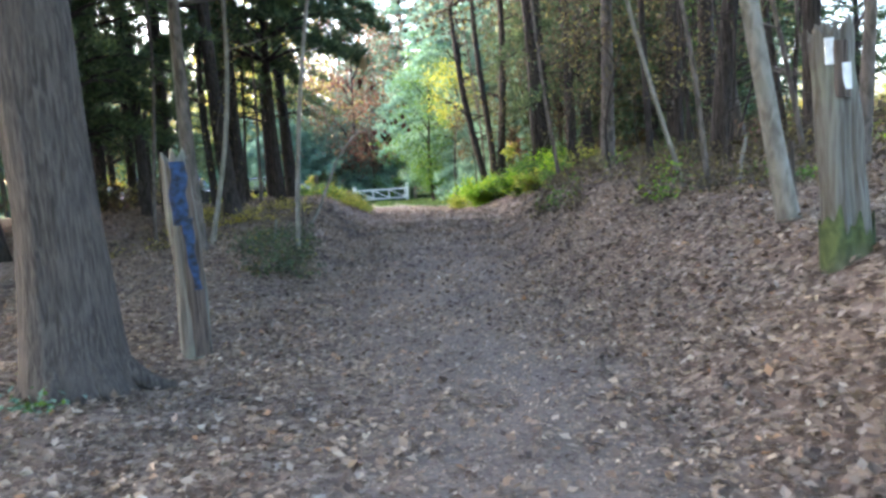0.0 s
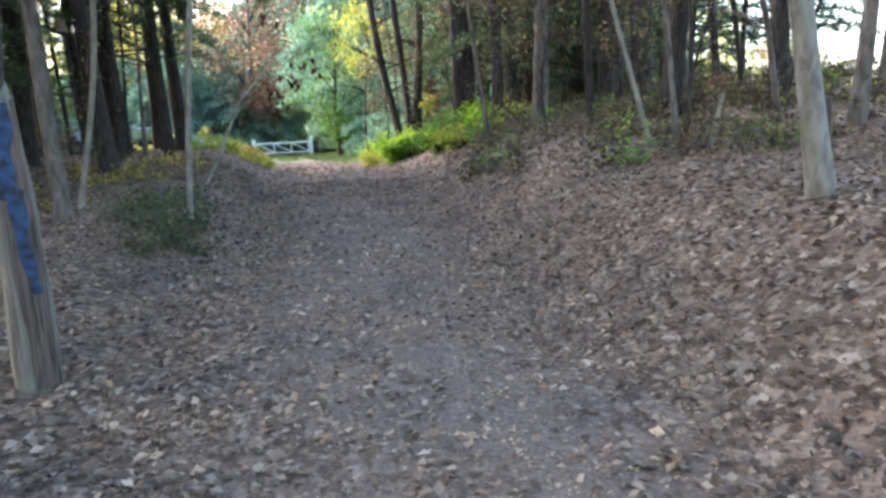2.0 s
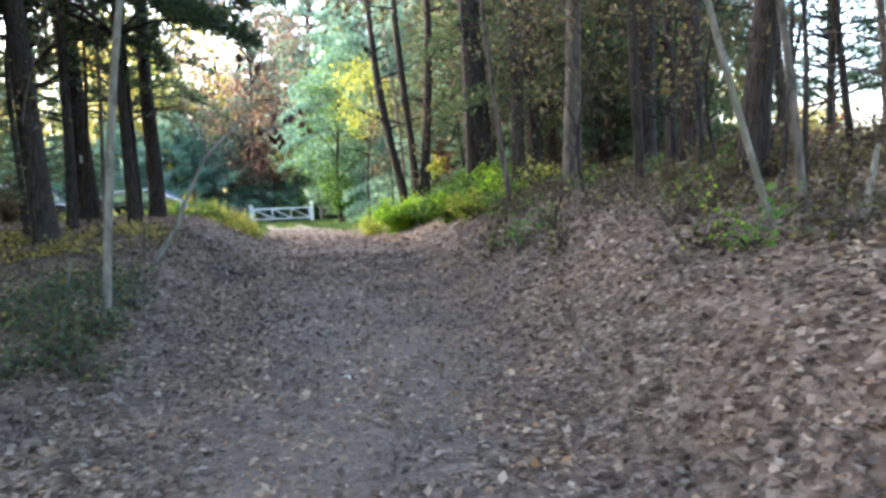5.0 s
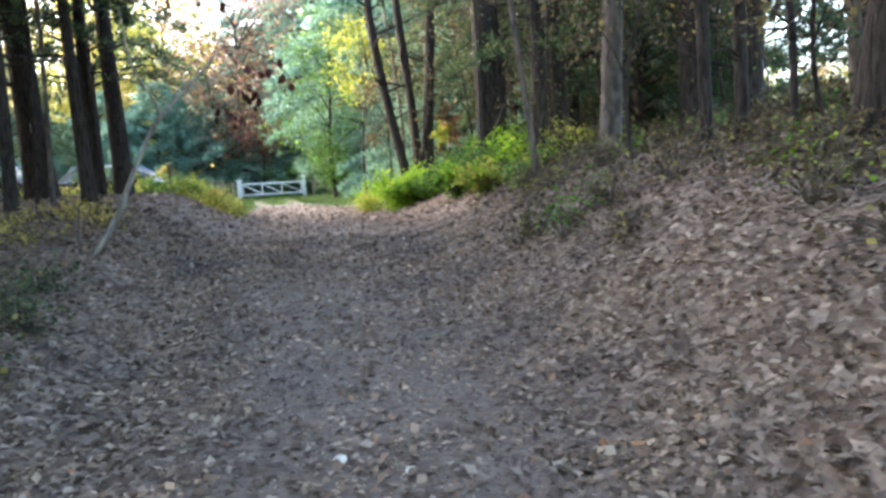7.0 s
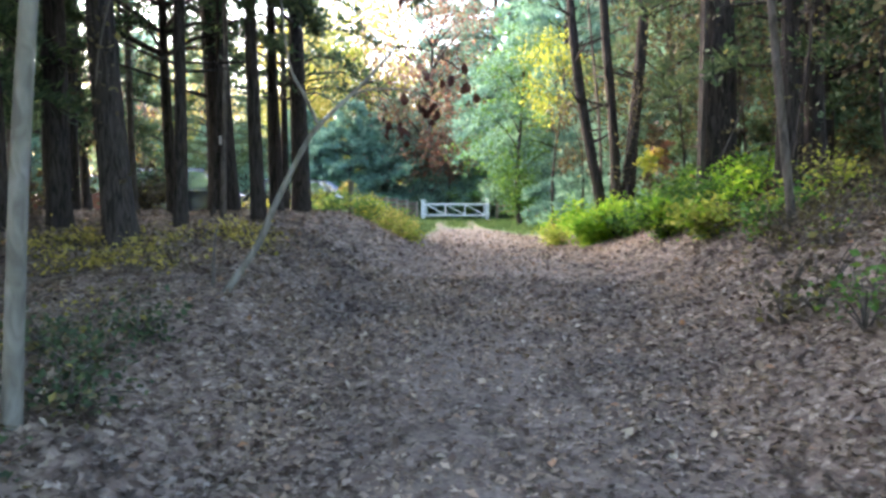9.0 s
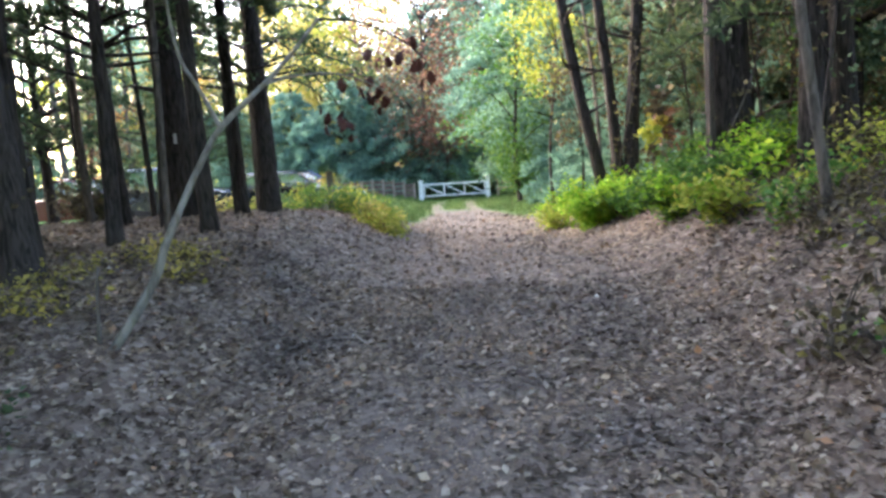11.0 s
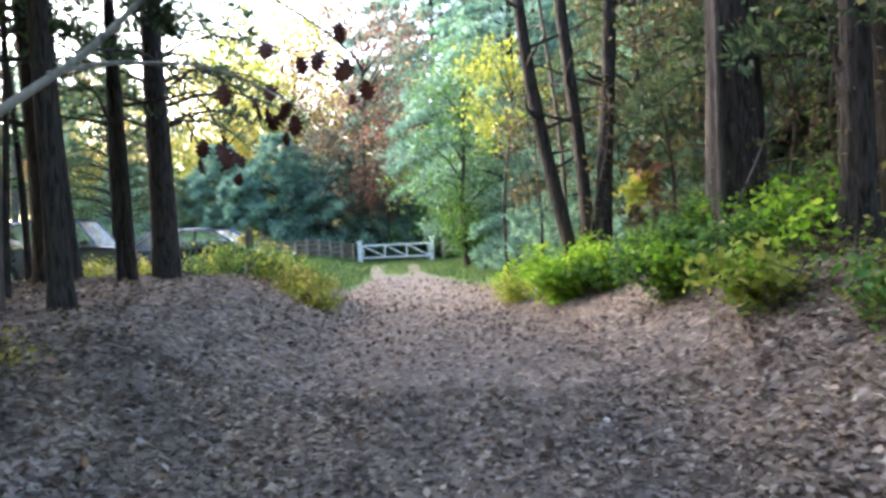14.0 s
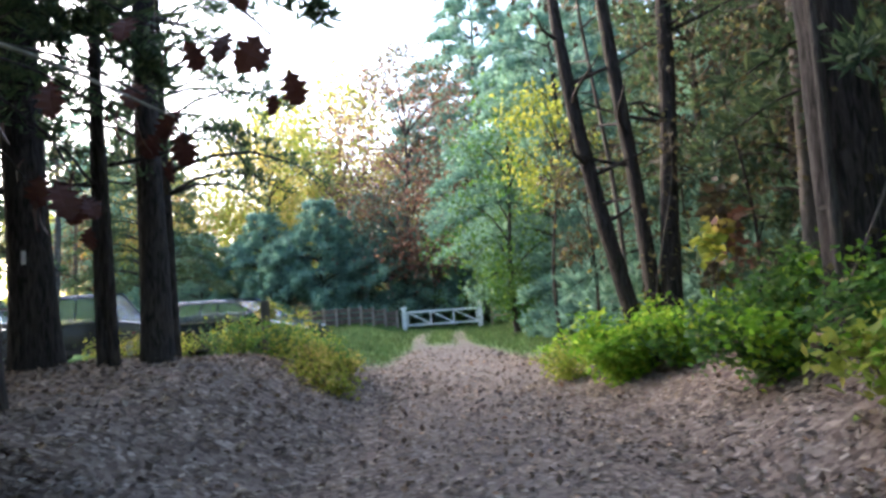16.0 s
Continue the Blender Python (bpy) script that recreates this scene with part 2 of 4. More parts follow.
def grassy(x, y):
    off = np.abs(x - path_x(y))
    tracks = 1 - np.clip(np.minimum(np.abs(off - 0.75), 2) / 0.55, 0, 1)
    g = step(23.5, 27.5, y - 6.5 * np.exp(-((x - path_x(y)) / 1.5) ** 4) + 0.8 * ripple(x * 2, y)) * (1 - 0.9 * step(0.2, 0.8, tracks) * step(44, 36, y))
    return np.clip(g, 0, 1)


def worn(x, y):
    off = (x - path_x(y) + 0.25 * np.sin(y * 0.8)) / 0.95
    w = np.exp(-np.abs(off / 1.1) ** 3) * (0.85 + 0.45 * ripple(x * 1.7, y * 1.3)) * (1 - 0.6 * step(5, 12, y))
    return np.clip(np.maximum(w, step(19, 24, y) * np.exp(-(off / 1.5) ** 4)), 0, 1)


for key, fn in (("worn", worn), ("grassy", grassy)):
    at = ground.data.attributes.new(key, "FLOAT", "POINT")
    at.data.foreach_set("value", fn(gv[:, 0], gv[:, 1]).astype(np.float32))


# ---- leaves, tubes, trees ----
def unit(v):
    return v / np.maximum(np.linalg.norm(v, axis=-1, keepdims=True), 1e-9)


def leaves(C, L, ratio=0.3, dirs=None, spread=1.0, curl=0.12, flat=None):
    """Folded leaves of four corners at the points C. flat: how much they lie down."""
    n = len(C)
    d = rng.normal(size=(n, 3)) * spread + (0 if dirs is None else dirs)
    nn = rng.normal(size=(n, 3))
    if flat is not None:
        d[:, 2] *= 1 - flat
        nn = nn * (1 - flat) + np.array([0, 0, 1.0])
    d = unit(d)
    s = unit(np.cross(d, nn))
    nn = np.cross(s, d)
    L = np.broadcast_to(L, n)[:, None]
    a = C
    b = C + d * L * 0.45 + s * L * ratio + nn * L * curl
    c = C + d * L + nn * L * rng.uniform(-0.1, 0.2, (n, 1))
    e = C + d * L * 0.45 - s * L * ratio + nn * L * curl
    V = np.stack([a, b, c, e], 1).reshape(-1, 3)
    k = np.arange(n)[:, None] * 4
    F = np.concatenate([k + [0, 3, 2], k + [0, 2, 1]], 1).reshape(-1, 3)
    return V, F


def join(*geos):
    V, F, base = [], [], 0
    for v, f in geos:
        V.append(v)
        F.append(f + base)
        base += len(v)
    return np.concatenate(V), np.concatenate(F)


def tube(P, R, sides=10, ridge=0.0, lumps=0.0, seed=0):
    """A closed bent tube along the points P with radii R."""
    P, R = np.asarray(P, float), np.asarray(R, float)
    t = unit(np.gradient(P, axis=0))
    ref = np.array([1.0, 0.13, 0.02]) if abs(t[:, 0]).mean() < 0.8 else np.array([0.05, 0.1, 1.0])
    u = unit(np.cross(t, ref))
    w = np.cross(t, u)
    th = np.linspace(0, 2 * np.pi, sides, endpoint=False)
    rr = np.random.default_rng(seed + 11)
    ph = rr.uniform(0, 6.28, 6)
    k = np.arange(len(P))[:, None] * 0.35
    m = 1 + ridge * (np.sin(9 * th + ph[0] + np.sin(k * 0.9 + ph[1])) * 0.6 + np.sin(15 * th + ph[2] + 1.3 * np.sin(k * 0.7)) * 0.6)
    m = m + lumps * (np.sin(2 * th + ph[3] + k) + 0.7 * np.sin(3 * th + ph[4] - 0.6 * k))
    V = P[:, None] + R[:, None, None] * m[..., None] * (np.cos(th)[:, None] * u[:, None] + np.sin(th)[:, None] * w[:, None])
    V = np.concatenate([V.reshape(-1, 3), P[:1], P[-1:]])
    i = np.arange(len(P) * sides).reshape(len(P), sides)
    j = np.roll(i, -1, 1)
    q = np.stack([i[:-1], j[:-1], j[1:], i[1:]], -1).reshape(-1, 4)
    F = np.concatenate([q[:, [0, 1, 2]], q[:, [0, 2, 3]],
                        np.stack([j[0], i[0], np.full(sides, len(V) - 2)], -1), np.stack([i[-1], j[-1], np.full(sides, len(V) - 1)], -1)])
    return V, F


def spine(h, lean=(0, 0), bend=0.0, n=24, seed=0, p0=(0, 0, -0.25)):
    rr = np.random.default_rng(seed + 5)
    s = np.linspace(0, 1, n)
    z = s * h
    a, b = rr.uniform(0, 6.28, 2)
    x = lean[0] * z + bend * (np.sin(s * 5 + a) - np.sin(a))
    y = lean[1] * z + bend * (np.sin(s * 4.3 + b) - np.sin(b))
    return np.stack([x + p0[0], y + p0[1], z + p0[2]], -1)


def taper(P, r, top=0.4, flare=0.6, flare_h=0.5):
    s = np.linspace(0, 1, len(P))
    z = P[:, 2] - P[0, 2]
    return r * (1 - (1 - top) * s) + r * flare * np.exp(-z / flare_h)


def limb_set(tree, P, mat, count, z0, length, r, rise=0.1, seed=0, name="limb"):
    """Bare limbs off a trunk; returns their ends and ways."""
    rr = np.random.default_rng(seed + 31)
    ends = []
    zs = P[:, 2]
    for k in range(count):
        z = z0 + (zs[-1] - 0.3 - z0) * rr.uniform(0, 1)
        c = np.array([np.interp(z, zs, P[:, i]) for i in range(3)])
        a = rr.uniform(0, 6.28)
        l = length * rr.uniform(0.5, 1.1)
        q = np.linspace(0, 1, 7)[:, None]
        way = np.array([math.cos(a), math.sin(a), rise + rr.uniform(-0.2, 0.25)])
        pts = c + q * way * l + np.stack([0.12 * l * np.sin(q[:, 0] * 4 + a), 0.1 * l * np.sin(q[:, 0] * 5), 0.08 * l * np.sin(q[:, 0] * 3)], -1) * q
        part(name, tube(pts, r * (1 - 0.85 * q[:, 0]), 6), mat, tree, smooth=True)
        ends.append(pts)
    return ends


def bare_trunk(x, y, r, h, mat, label, lean=(0, 0), bend=0.05, seed=0, limbs=0, limb_z=2.2, limb_len=1.4, sides=14, flare=0.5, crown=None, group="", ridge=0.03, crown_n=700, crown_z=5.5, crown_r=2.0, leaf=0.11):
    tree = empty("tree", x, y, hz(x, y))
    P = spine(h, lean, bend, max(12, int(h * 4)), seed)
    part("trunk", tube(P, taper(P, r, 0.55, flare, 0.35), sides, ridge, 0.04, seed), mat, tree, smooth=True)
    if limbs:
        limb_set(tree, P, mat, limbs, limb_z, limb_len, r * 0.22 + 0.008, 0.12, seed)
    if crown is not None:
        rr = np.random.default_rng(seed + 77)
        c = P[-1] + rr.normal(size=(9, 3)) * crown_r * np.array([0.75, 0.75, 0.5])
        c[:, 2] = np.maximum(c[:, 2], crown_z)
        for k in range(5):
            q = np.linspace(0, 1, 6)[:, None]
            part("limb", tube(P[-4] + (c[k] - P[-4]) * q, r * 0.3 * (1 - 0.8 * q[:, 0]), 6), mat, tree, smooth=True)
        C = np.repeat(c, crown_n // 9, 0) + rng.normal(size=(crown_n // 9 * 9, 3)) * 0.55
        part("crown", leaves(C, rng.uniform(0.7, 1.3, len(C)) * leaf * 1.6, 0.32), crown, tree)
    return tagged(tree, label, "tree", group)


def pine(x, y, h, r, mat, bark, label, low=0.4, reach=2.2, seed=0, density=1.0, needle=0.2, group=""):
    """A pine with whorls of boughs; each bough carries tufts of needles."""
    rr = np.random.default_rng(seed + 3)
    tree = empty("pine_tree", x, y, hz(x, y), rr.uniform(0, 360))
    P = spine(h, (0, 0), 0.06, 20, seed)
    part("trunk", tube(P, taper(P, r, 0.12, 0.3, 0.3), 10, 0, 0.03, seed), bark, tree, smooth=True)
    tufts, ways, wood = [], [], []
    z = low
    while z < h - 0.3:
        f = (z - low) / (h - low)
        n = rr.integers(5, 8)
        a0 = rr.uniform(0, 6.28)
        for k in range(n):
            a = a0 + 6.283 * k / n + rr.uniform(-0.25, 0.25)
            l = reach * (1 - f) ** 0.75 * rr.uniform(0.65, 1.15) + 0.25
            q = np.linspace(0, 1, 5)[:, None]
            droop = np.stack([q[:, 0] * 0, q[:, 0] * 0, 0.16 * l * np.sin(q[:, 0] * 3.0) - 0.1 * l * q[:, 0] ** 2 + 0.2 * l * f * q[:, 0]], -1)
            pts = np.array([np.interp(z, P[:, 2], P[:, 0]), np.interp(z, P[:, 2], P[:, 1]), z]) + q * l * np.array([math.cos(a), math.sin(a), 0]) + droop
            wood.append(tube(pts, 0.03 * (1 - 0.8 * q[:, 0]) * (0.5 + l / 3), 4))
            m = int(density * (10 + 22 * l))
            u = rr.uniform(0.2, 1, m) ** 0.7
            side = rr.normal(size=m) * 0.22 * l * (1.1 - u)
            c = np.stack([np.interp(u, q[:, 0], pts[:, i]) for i in range(3)], -1)
            c += np.stack([-math.sin(a) * side, math.cos(a) * side, rr.normal(size=m) * 0.07], -1)
            tufts.append(c)
            ways.append(np.tile([math.cos(a) * 0.8, math.sin(a) * 0.8, 0.5], (m, 1)))
        z += rr.uniform(0.32, 0.5) * (0.8 + 0.06 * h)
    C, D = np.repeat(np.concatenate(tufts), 3, 0), np.repeat(np.concatenate(ways), 3, 0)
    part("bough", join(*wood), bark, tree, smooth=True)
    part("crown", leaves(C, rng.uniform(0.6, 1.25, len(C)) * needle, 0.11, D, 0.75, 0.03), mat, tree)
    return tagged(tree, label, "tree", group)


def broadleaf(x, y, h, r, mat, bark, label, base=0.35, wide=2.6, n=6000, leaf=0.16, clumps=40, seed=0, group="", second=None):
    """A broad-leaved tree with forked limbs and an uneven crown of leaf clumps."""
    rr = np.random.default_rng(seed + 9)
    tree = empty("tree", x, y, hz(x, y), rr.uniform(0, 360))
    P = spine(h * 0.8, (rr.uniform(-0.05, 0.05), rr.uniform(-0.05, 0.05)), 0.15, 18, seed)
    part("trunk", tube(P, taper(P, r, 0.3, 0.4, 0.4), 10, 0, 0.04, seed), bark, tree, smooth=True)
    a, ph = rr.uniform(0, 6.28, clumps), rr.uniform(-1, 1, clumps)
    rad = wide * np.sqrt(1 - ph ** 2) * rr.uniform(0.35, 1.1, clumps)
    c = np.stack([rad * np.cos(a), rad * np.sin(a), h * (base + (1 - base) * (0.5 + 0.5 * ph))], -1)
    for k in range(0, clumps, 3):
        o = P[np.argmin(abs(P[:, 2] - max(0.25 * h, c[k, 2] - 0.16 * h)))]
        q = np.linspace(0, 1, 6)[:, None]
        pts = o + (c[k] - o) * q + np.array([0, 0, 1]) * (np.sin(q * 3.1) * 0.05 * h)
        part("limb", tube(pts, r * 0.35 * (1 - 0.85 * q[:, 0]), 5), bark, tree, smooth=True)
    m = n // clumps
    C = np.repeat(c, m, 0) + rr.normal(size=(m * clumps, 3)) * wide * np.repeat(rr.uniform(0.1, 0.27, clumps), m)[:, None]
    cut = len(C) if second is None else int(len(C) * 0.6)
    part("crown", leaves(C[:cut], rng.uniform(0.6, 1.3, cut) * leaf, 0.33), mat, tree)
    if second is not None:
        part("crown", leaves(C[cut:], rng.uniform(0.6, 1.3, len(C) - cut) * leaf, 0.33), second, tree)
    return tagged(tree, label, "tree", group)


def bush(x, y, wide, h, mat, label, n=1500, leaf=0.09, stems=9, seed=0, second=None, name="bush", group="", lift=0.12, stem_mat=None):
    """A shrub: stems from one foot, leaves gathered along them."""
    rr = np.random.default_rng(seed + 21)
    b = empty(name, x, y, hz(x, y))
    wood, C = [], []
    for k in range(stems):
        a, l = rr.uniform(0, 6.28), rr.uniform(0.35, 1.0) ** 0.6
        q = np.linspace(0, 1, 6)
        tip = np.array([math.cos(a) * wide * l, math.sin(a) * wide * l, h * rr.uniform(0.55, 1.05) * (1.1 - 0.4 * l)])
        pts = np.stack([tip[0] * q ** 1.2, tip[1] * q ** 1.2, tip[2] * np.sin(q * 1.5) - 0.05], -1)
        g0 = np.array([float(height(x + p[0], y + p[1])) - hz(x, y) for p in pts])
        pts[:, 2] += g0 * 0.9
        wood.append(tube(pts, 0.011 * (1 - 0.7 * q), 4))
        m = n // stems
        u = rr.uniform(lift, 1.0, m)
        C.append(np.stack([np.interp(u, q, pts[:, i]) for i in range(3)], -1) + rr.normal(size=(m, 3)) * np.array([0.17, 0.17, 0.12]) * (0.4 + wide * 0.5))
    C = np.concatenate(C)
    C[:, 2] = np.maximum(C[:, 2], height(x + C[:, 0], y + C[:, 1]) - hz(x, y) + 0.02)
    part("stem", join(*wood), stem_mat or GREY, b, smooth=True)
    cut = len(C) if second is None else int(len(C) * 0.72)
    part("foliage", leaves(C[:cut], rng.uniform(0.6, 1.3, cut) * leaf, 0.34, flat=0.35), mat, b)
    if second is not None:
        part("foliage", leaves(C[cut:], rng.uniform(0.6, 1.3, len(C) - cut) * leaf, 0.34, flat=0.35), second, b)
    return tagged(b, label, "shrub", group)


def box_geo(sx, sy, sz, at=(0, 0, 0), bevel=0.0, turn=None):
    bm = bmesh.new()
    bmesh.ops.create_cube(bm, size=1)
    bmesh.ops.scale(bm, vec=(sx, sy, sz), verts=bm.verts)
    if bevel:
        bmesh.ops.bevel(bm, geom=bm.edges[:], offset=bevel, segments=2, affect="EDGES", profile=0.6)
    if turn is not None:
        bmesh.ops.transform(bm, matrix=turn, verts=bm.verts)
    bmesh.ops.translate(bm, vec=at, verts=bm.verts)
    bmesh.ops.triangulate(bm, faces=bm.faces[:])
    bm.verts.index_update()
    V = np.array([v.co[:] for v in bm.verts])
    F = np.array([[v.index for v in f.verts] for f in bm.faces])
    bm.free()
    return V, F


# ---- the large oak at the start ----
oak = empty("oak_tree", -1.34, -0.72, hz(-1.34, -0.72))
P = spine(9.5, (-0.012, 0), 0.02, 90, 1)
R = taper(P, 0.315, 0.75, 0.7, 0.42)
part("trunk", tube(P, R, 84, 0.028, 0.035, 1), OAK, oak, smooth=True)
for a, l in ((0.1, 0.5), (-0.75, 0.42), (-1.7, 0.45), (-2.6, 0.4), (1.3, 0.4)):
    q = np.linspace(0, 1, 9)
    pts = np.stack([np.cos(a + 0.2 * q) * (0.2 + l * q), np.sin(a + 0.2 * q) * (0.2 + l * q), 0.34 * (1 - q) ** 2 - 0.04 - 0.05 * q], -1)
    part("root", tube(pts, 0.13 * (1 - 0.75 * q), 12, 0.05, 0.05, int(l * 10)), OAK, oak, smooth=True)
limb_set(oak, P, OAK, 5, 5.5, 3.0, 0.09, 0.35, 2)
tagged(oak, "large grey oak trunk with furrowed bark and flared base", "tree")

# ---- blue-painted snag ----
snag = empty("tree_stump", -0.82, 0.46, hz(-0.82, 0.46))
P = spine(2.15, (-0.008, 0), 0.012, 40, 4)
sv, sf = tube(P, taper(P, 0.142, 0.92, 0.22, 0.16), 40, 0.035, 0.05, 4)
jag = sv[:, 2] > 1.72
sv[jag, 2] += 0.07 * np.sin(sv[jag, 0] * 55) + 0.06 * np.sin(sv[jag, 1] * 60 + 1)
part("trunk", (sv, sf), SNAG, snag, "weathered grey wood", True)


def patch(P, r, a0, a1, z0, z1, push, nA=14, nZ=26, wob=0.0, seed=0):
    """A curved skin on the face of a post, with a ragged outline."""
    V = []
    for i in range(nZ + 1):
        z = z0 + (z1 - z0) * i / nZ
        c = [np.interp(z, P[:, 2], P[:, k]) for k in range(2)]
        lo = a0 + wob * math.sin(z * 7 + seed) + wob * 0.5 * math.sin(z * 19)
        hi = a1 + wob * math.sin(z * 6 + 2 + seed) + wob * 0.5 * math.sin(z * 23)
        for j in range(nA + 1):
            a = lo + (hi - lo) * j / nA
            rr_ = r + push - 0.03 * (1 if j in (0, nA) else 0)
            V.append((c[0] + rr_ * math.cos(a), c[1] + rr_ * math.sin(a), z))
    i = np.arange((nZ + 1) * (nA + 1)).reshape(nZ + 1, nA + 1)
    q = np.stack([i[:-1, :-1], i[:-1, 1:], i[1:, 1:], i[1:, :-1]], -1).reshape(-1, 4)
    return np.array(V), np.concatenate([q[:, [0, 1, 2]], q[:, [0, 2, 3]]])


part("bare_face", patch(P, 0.145, -1.5, -0.2, 0.02, 1.84, 0.009, wob=0.07), ROT, snag, "dark rotten wood face", True)
part("paint", patch(P, 0.145, -1.75, -0.65, 1.28, 1.87, 0.014, wob=0.14, seed=1), BLUE, snag, "worn blue paint mark", True)
part("paint", patch(P, 0.145, -1.2, -0.55, 0.66, 1.34, 0.014, wob=0.12, seed=3), BLUE, snag, "worn blue paint streak", True)
tagged(snag, "weathered broken tree stump with faded blue paint", "stump")

# ---- twin snag with two white trail blazes ----
bx, by = 4.58, -1.1
snag2 = empty("tree_stump", bx, by, hz(bx, by))
snag_top = 2.42 - hz(bx, by)
for k, (ox, oy, r, h, s) in enumerate(((-0.035, -0.02, 0.1, snag_top + 0.2, 5), (0.115, 0.03, 0.13, snag_top + 0.25, 6))):
    P = spine(h, (-0.055, 0.0), 0.01, 46, s, (ox, oy, -0.2))
    sv, sf = tube(P, taper(P, r, 0.95, 0.12, 0.2), 44, 0.022, 0.05, s)
    torn = sv[:, 2] > snag_top - 0.16
    sv[torn, 2] += 0.05 * np.sin(sv[torn, 0] * 48 + s) + 0.04 * np.sin(sv[torn, 1] * 65 + 1)
    part("stem", (sv, sf), SNAG, snag2, smooth=True)
    mv, mf = patch(P, r * 1.06, -3.6, 0.5, -0.15, 0.3 - 0.04 * k, 0.012, 60, 18, 0.2, s)
    mv[:, 2] += np.clip(mv[:, 2], 0, 1) * (0.28 * np.sin(mv[:, 0] * 34 + s) + 0.2 * np.sin(mv[:, 0] * 83 + 2))
    part("moss", (mv, mf), MOSS, snag2, "green moss at the foot", True)
P = spine(0.5, (-0.03, 0), 0.008, 12, 7, (-0.075, -0.03, snag_top - 0.5))
part("bare_face", patch(P, 0.12, -1.75, -0.35, snag_top - 0.46, snag_top - 0.06, 0.012, wob=0.12, seed=2), ROT, snag2, "dark rotten wood near the top", True)
for ox, oz, oy in ((-0.145, snag_top - 0.13, -0.128), (-0.03, snag_top - 0.31, -0.142)):
    part("trail_blaze", box_geo(0.066, 0.014, 0.185, (ox, oy, oz), 0.004, Matrix.Rotation(-0.03, 4, "Y")), WHITE, snag2, "white painted trail blaze")
tagged(snag2, "mossy grey twin stump with two white trail blazes", "stump")

# ---- named trees along the trail ----
bare_trunk(5.1, 0.55, 0.1, 7.5, PALE, "slender pale-barked tree leaning on the bank", (-0.17, 0.02), 0.03, 12, 4, 3.2, 1.6, 18, 0.35)
bare_trunk(5.2, 0.6, 0.045, 1.0, ROT, "short dark rotten stem against a pale tree", (-0.06, 0), 0.02, 13, sides=8)
bare_trunk(5.46, 4.13, 0.036, 6.5, PALE, "thin pale sapling leaning over the bank", (-0.22, 0.05), 0.05, 14, 2, 2.5, 0.9, 10, 0.2)
bare_trunk(6.06, 3.93, 0.035, 0.95, PALE, "short pale broken sapling stub", (0.2, 0.0), 0.01, 15, sides=8)
bare_trunk(5.85, 4.3, 0.045, 4.6, GREY, "thin grey sapling on the bank", (-0.12, 0.05), 0.05, 16, 3, 2.0, 0.8, 10)
bare_trunk(8.6, 9.0, 0.13, 2.0, GREY, "broken grey trunk standing against the sky", (-0.16, 0), 0.02, 17, 2, 1.2, 0.8, 14)
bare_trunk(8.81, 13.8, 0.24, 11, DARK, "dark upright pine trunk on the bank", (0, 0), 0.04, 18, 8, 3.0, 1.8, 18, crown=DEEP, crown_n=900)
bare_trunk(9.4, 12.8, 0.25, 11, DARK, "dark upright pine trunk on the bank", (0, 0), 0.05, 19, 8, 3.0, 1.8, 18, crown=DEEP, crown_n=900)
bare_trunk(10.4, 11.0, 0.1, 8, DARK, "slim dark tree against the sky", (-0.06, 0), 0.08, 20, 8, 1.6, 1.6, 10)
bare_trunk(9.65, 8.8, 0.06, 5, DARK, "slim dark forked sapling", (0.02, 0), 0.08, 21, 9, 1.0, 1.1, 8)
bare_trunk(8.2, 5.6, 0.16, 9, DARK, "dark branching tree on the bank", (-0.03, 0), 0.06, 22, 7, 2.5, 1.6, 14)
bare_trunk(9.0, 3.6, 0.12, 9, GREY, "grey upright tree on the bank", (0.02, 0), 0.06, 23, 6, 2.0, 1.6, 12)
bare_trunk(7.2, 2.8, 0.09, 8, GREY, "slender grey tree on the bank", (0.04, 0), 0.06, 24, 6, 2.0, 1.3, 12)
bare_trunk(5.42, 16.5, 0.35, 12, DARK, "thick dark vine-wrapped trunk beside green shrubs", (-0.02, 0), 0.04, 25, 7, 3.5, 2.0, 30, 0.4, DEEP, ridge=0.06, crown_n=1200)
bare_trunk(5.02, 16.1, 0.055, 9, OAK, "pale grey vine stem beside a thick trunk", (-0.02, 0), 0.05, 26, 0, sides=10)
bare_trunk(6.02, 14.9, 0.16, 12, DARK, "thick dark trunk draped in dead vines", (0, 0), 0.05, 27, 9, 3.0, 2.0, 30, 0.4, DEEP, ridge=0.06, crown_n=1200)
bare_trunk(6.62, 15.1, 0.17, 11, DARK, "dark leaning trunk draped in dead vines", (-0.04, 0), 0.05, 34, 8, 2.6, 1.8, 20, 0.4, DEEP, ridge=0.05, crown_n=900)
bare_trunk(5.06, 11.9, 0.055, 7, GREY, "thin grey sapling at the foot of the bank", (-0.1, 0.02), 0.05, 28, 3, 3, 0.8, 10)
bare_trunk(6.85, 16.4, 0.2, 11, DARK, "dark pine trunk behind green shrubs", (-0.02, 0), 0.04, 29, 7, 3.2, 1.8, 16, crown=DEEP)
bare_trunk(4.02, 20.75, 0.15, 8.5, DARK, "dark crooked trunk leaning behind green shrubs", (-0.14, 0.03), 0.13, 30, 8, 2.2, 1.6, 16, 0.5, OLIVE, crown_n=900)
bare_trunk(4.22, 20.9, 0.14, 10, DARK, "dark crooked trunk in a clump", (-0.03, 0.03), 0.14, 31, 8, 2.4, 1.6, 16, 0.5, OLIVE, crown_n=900)
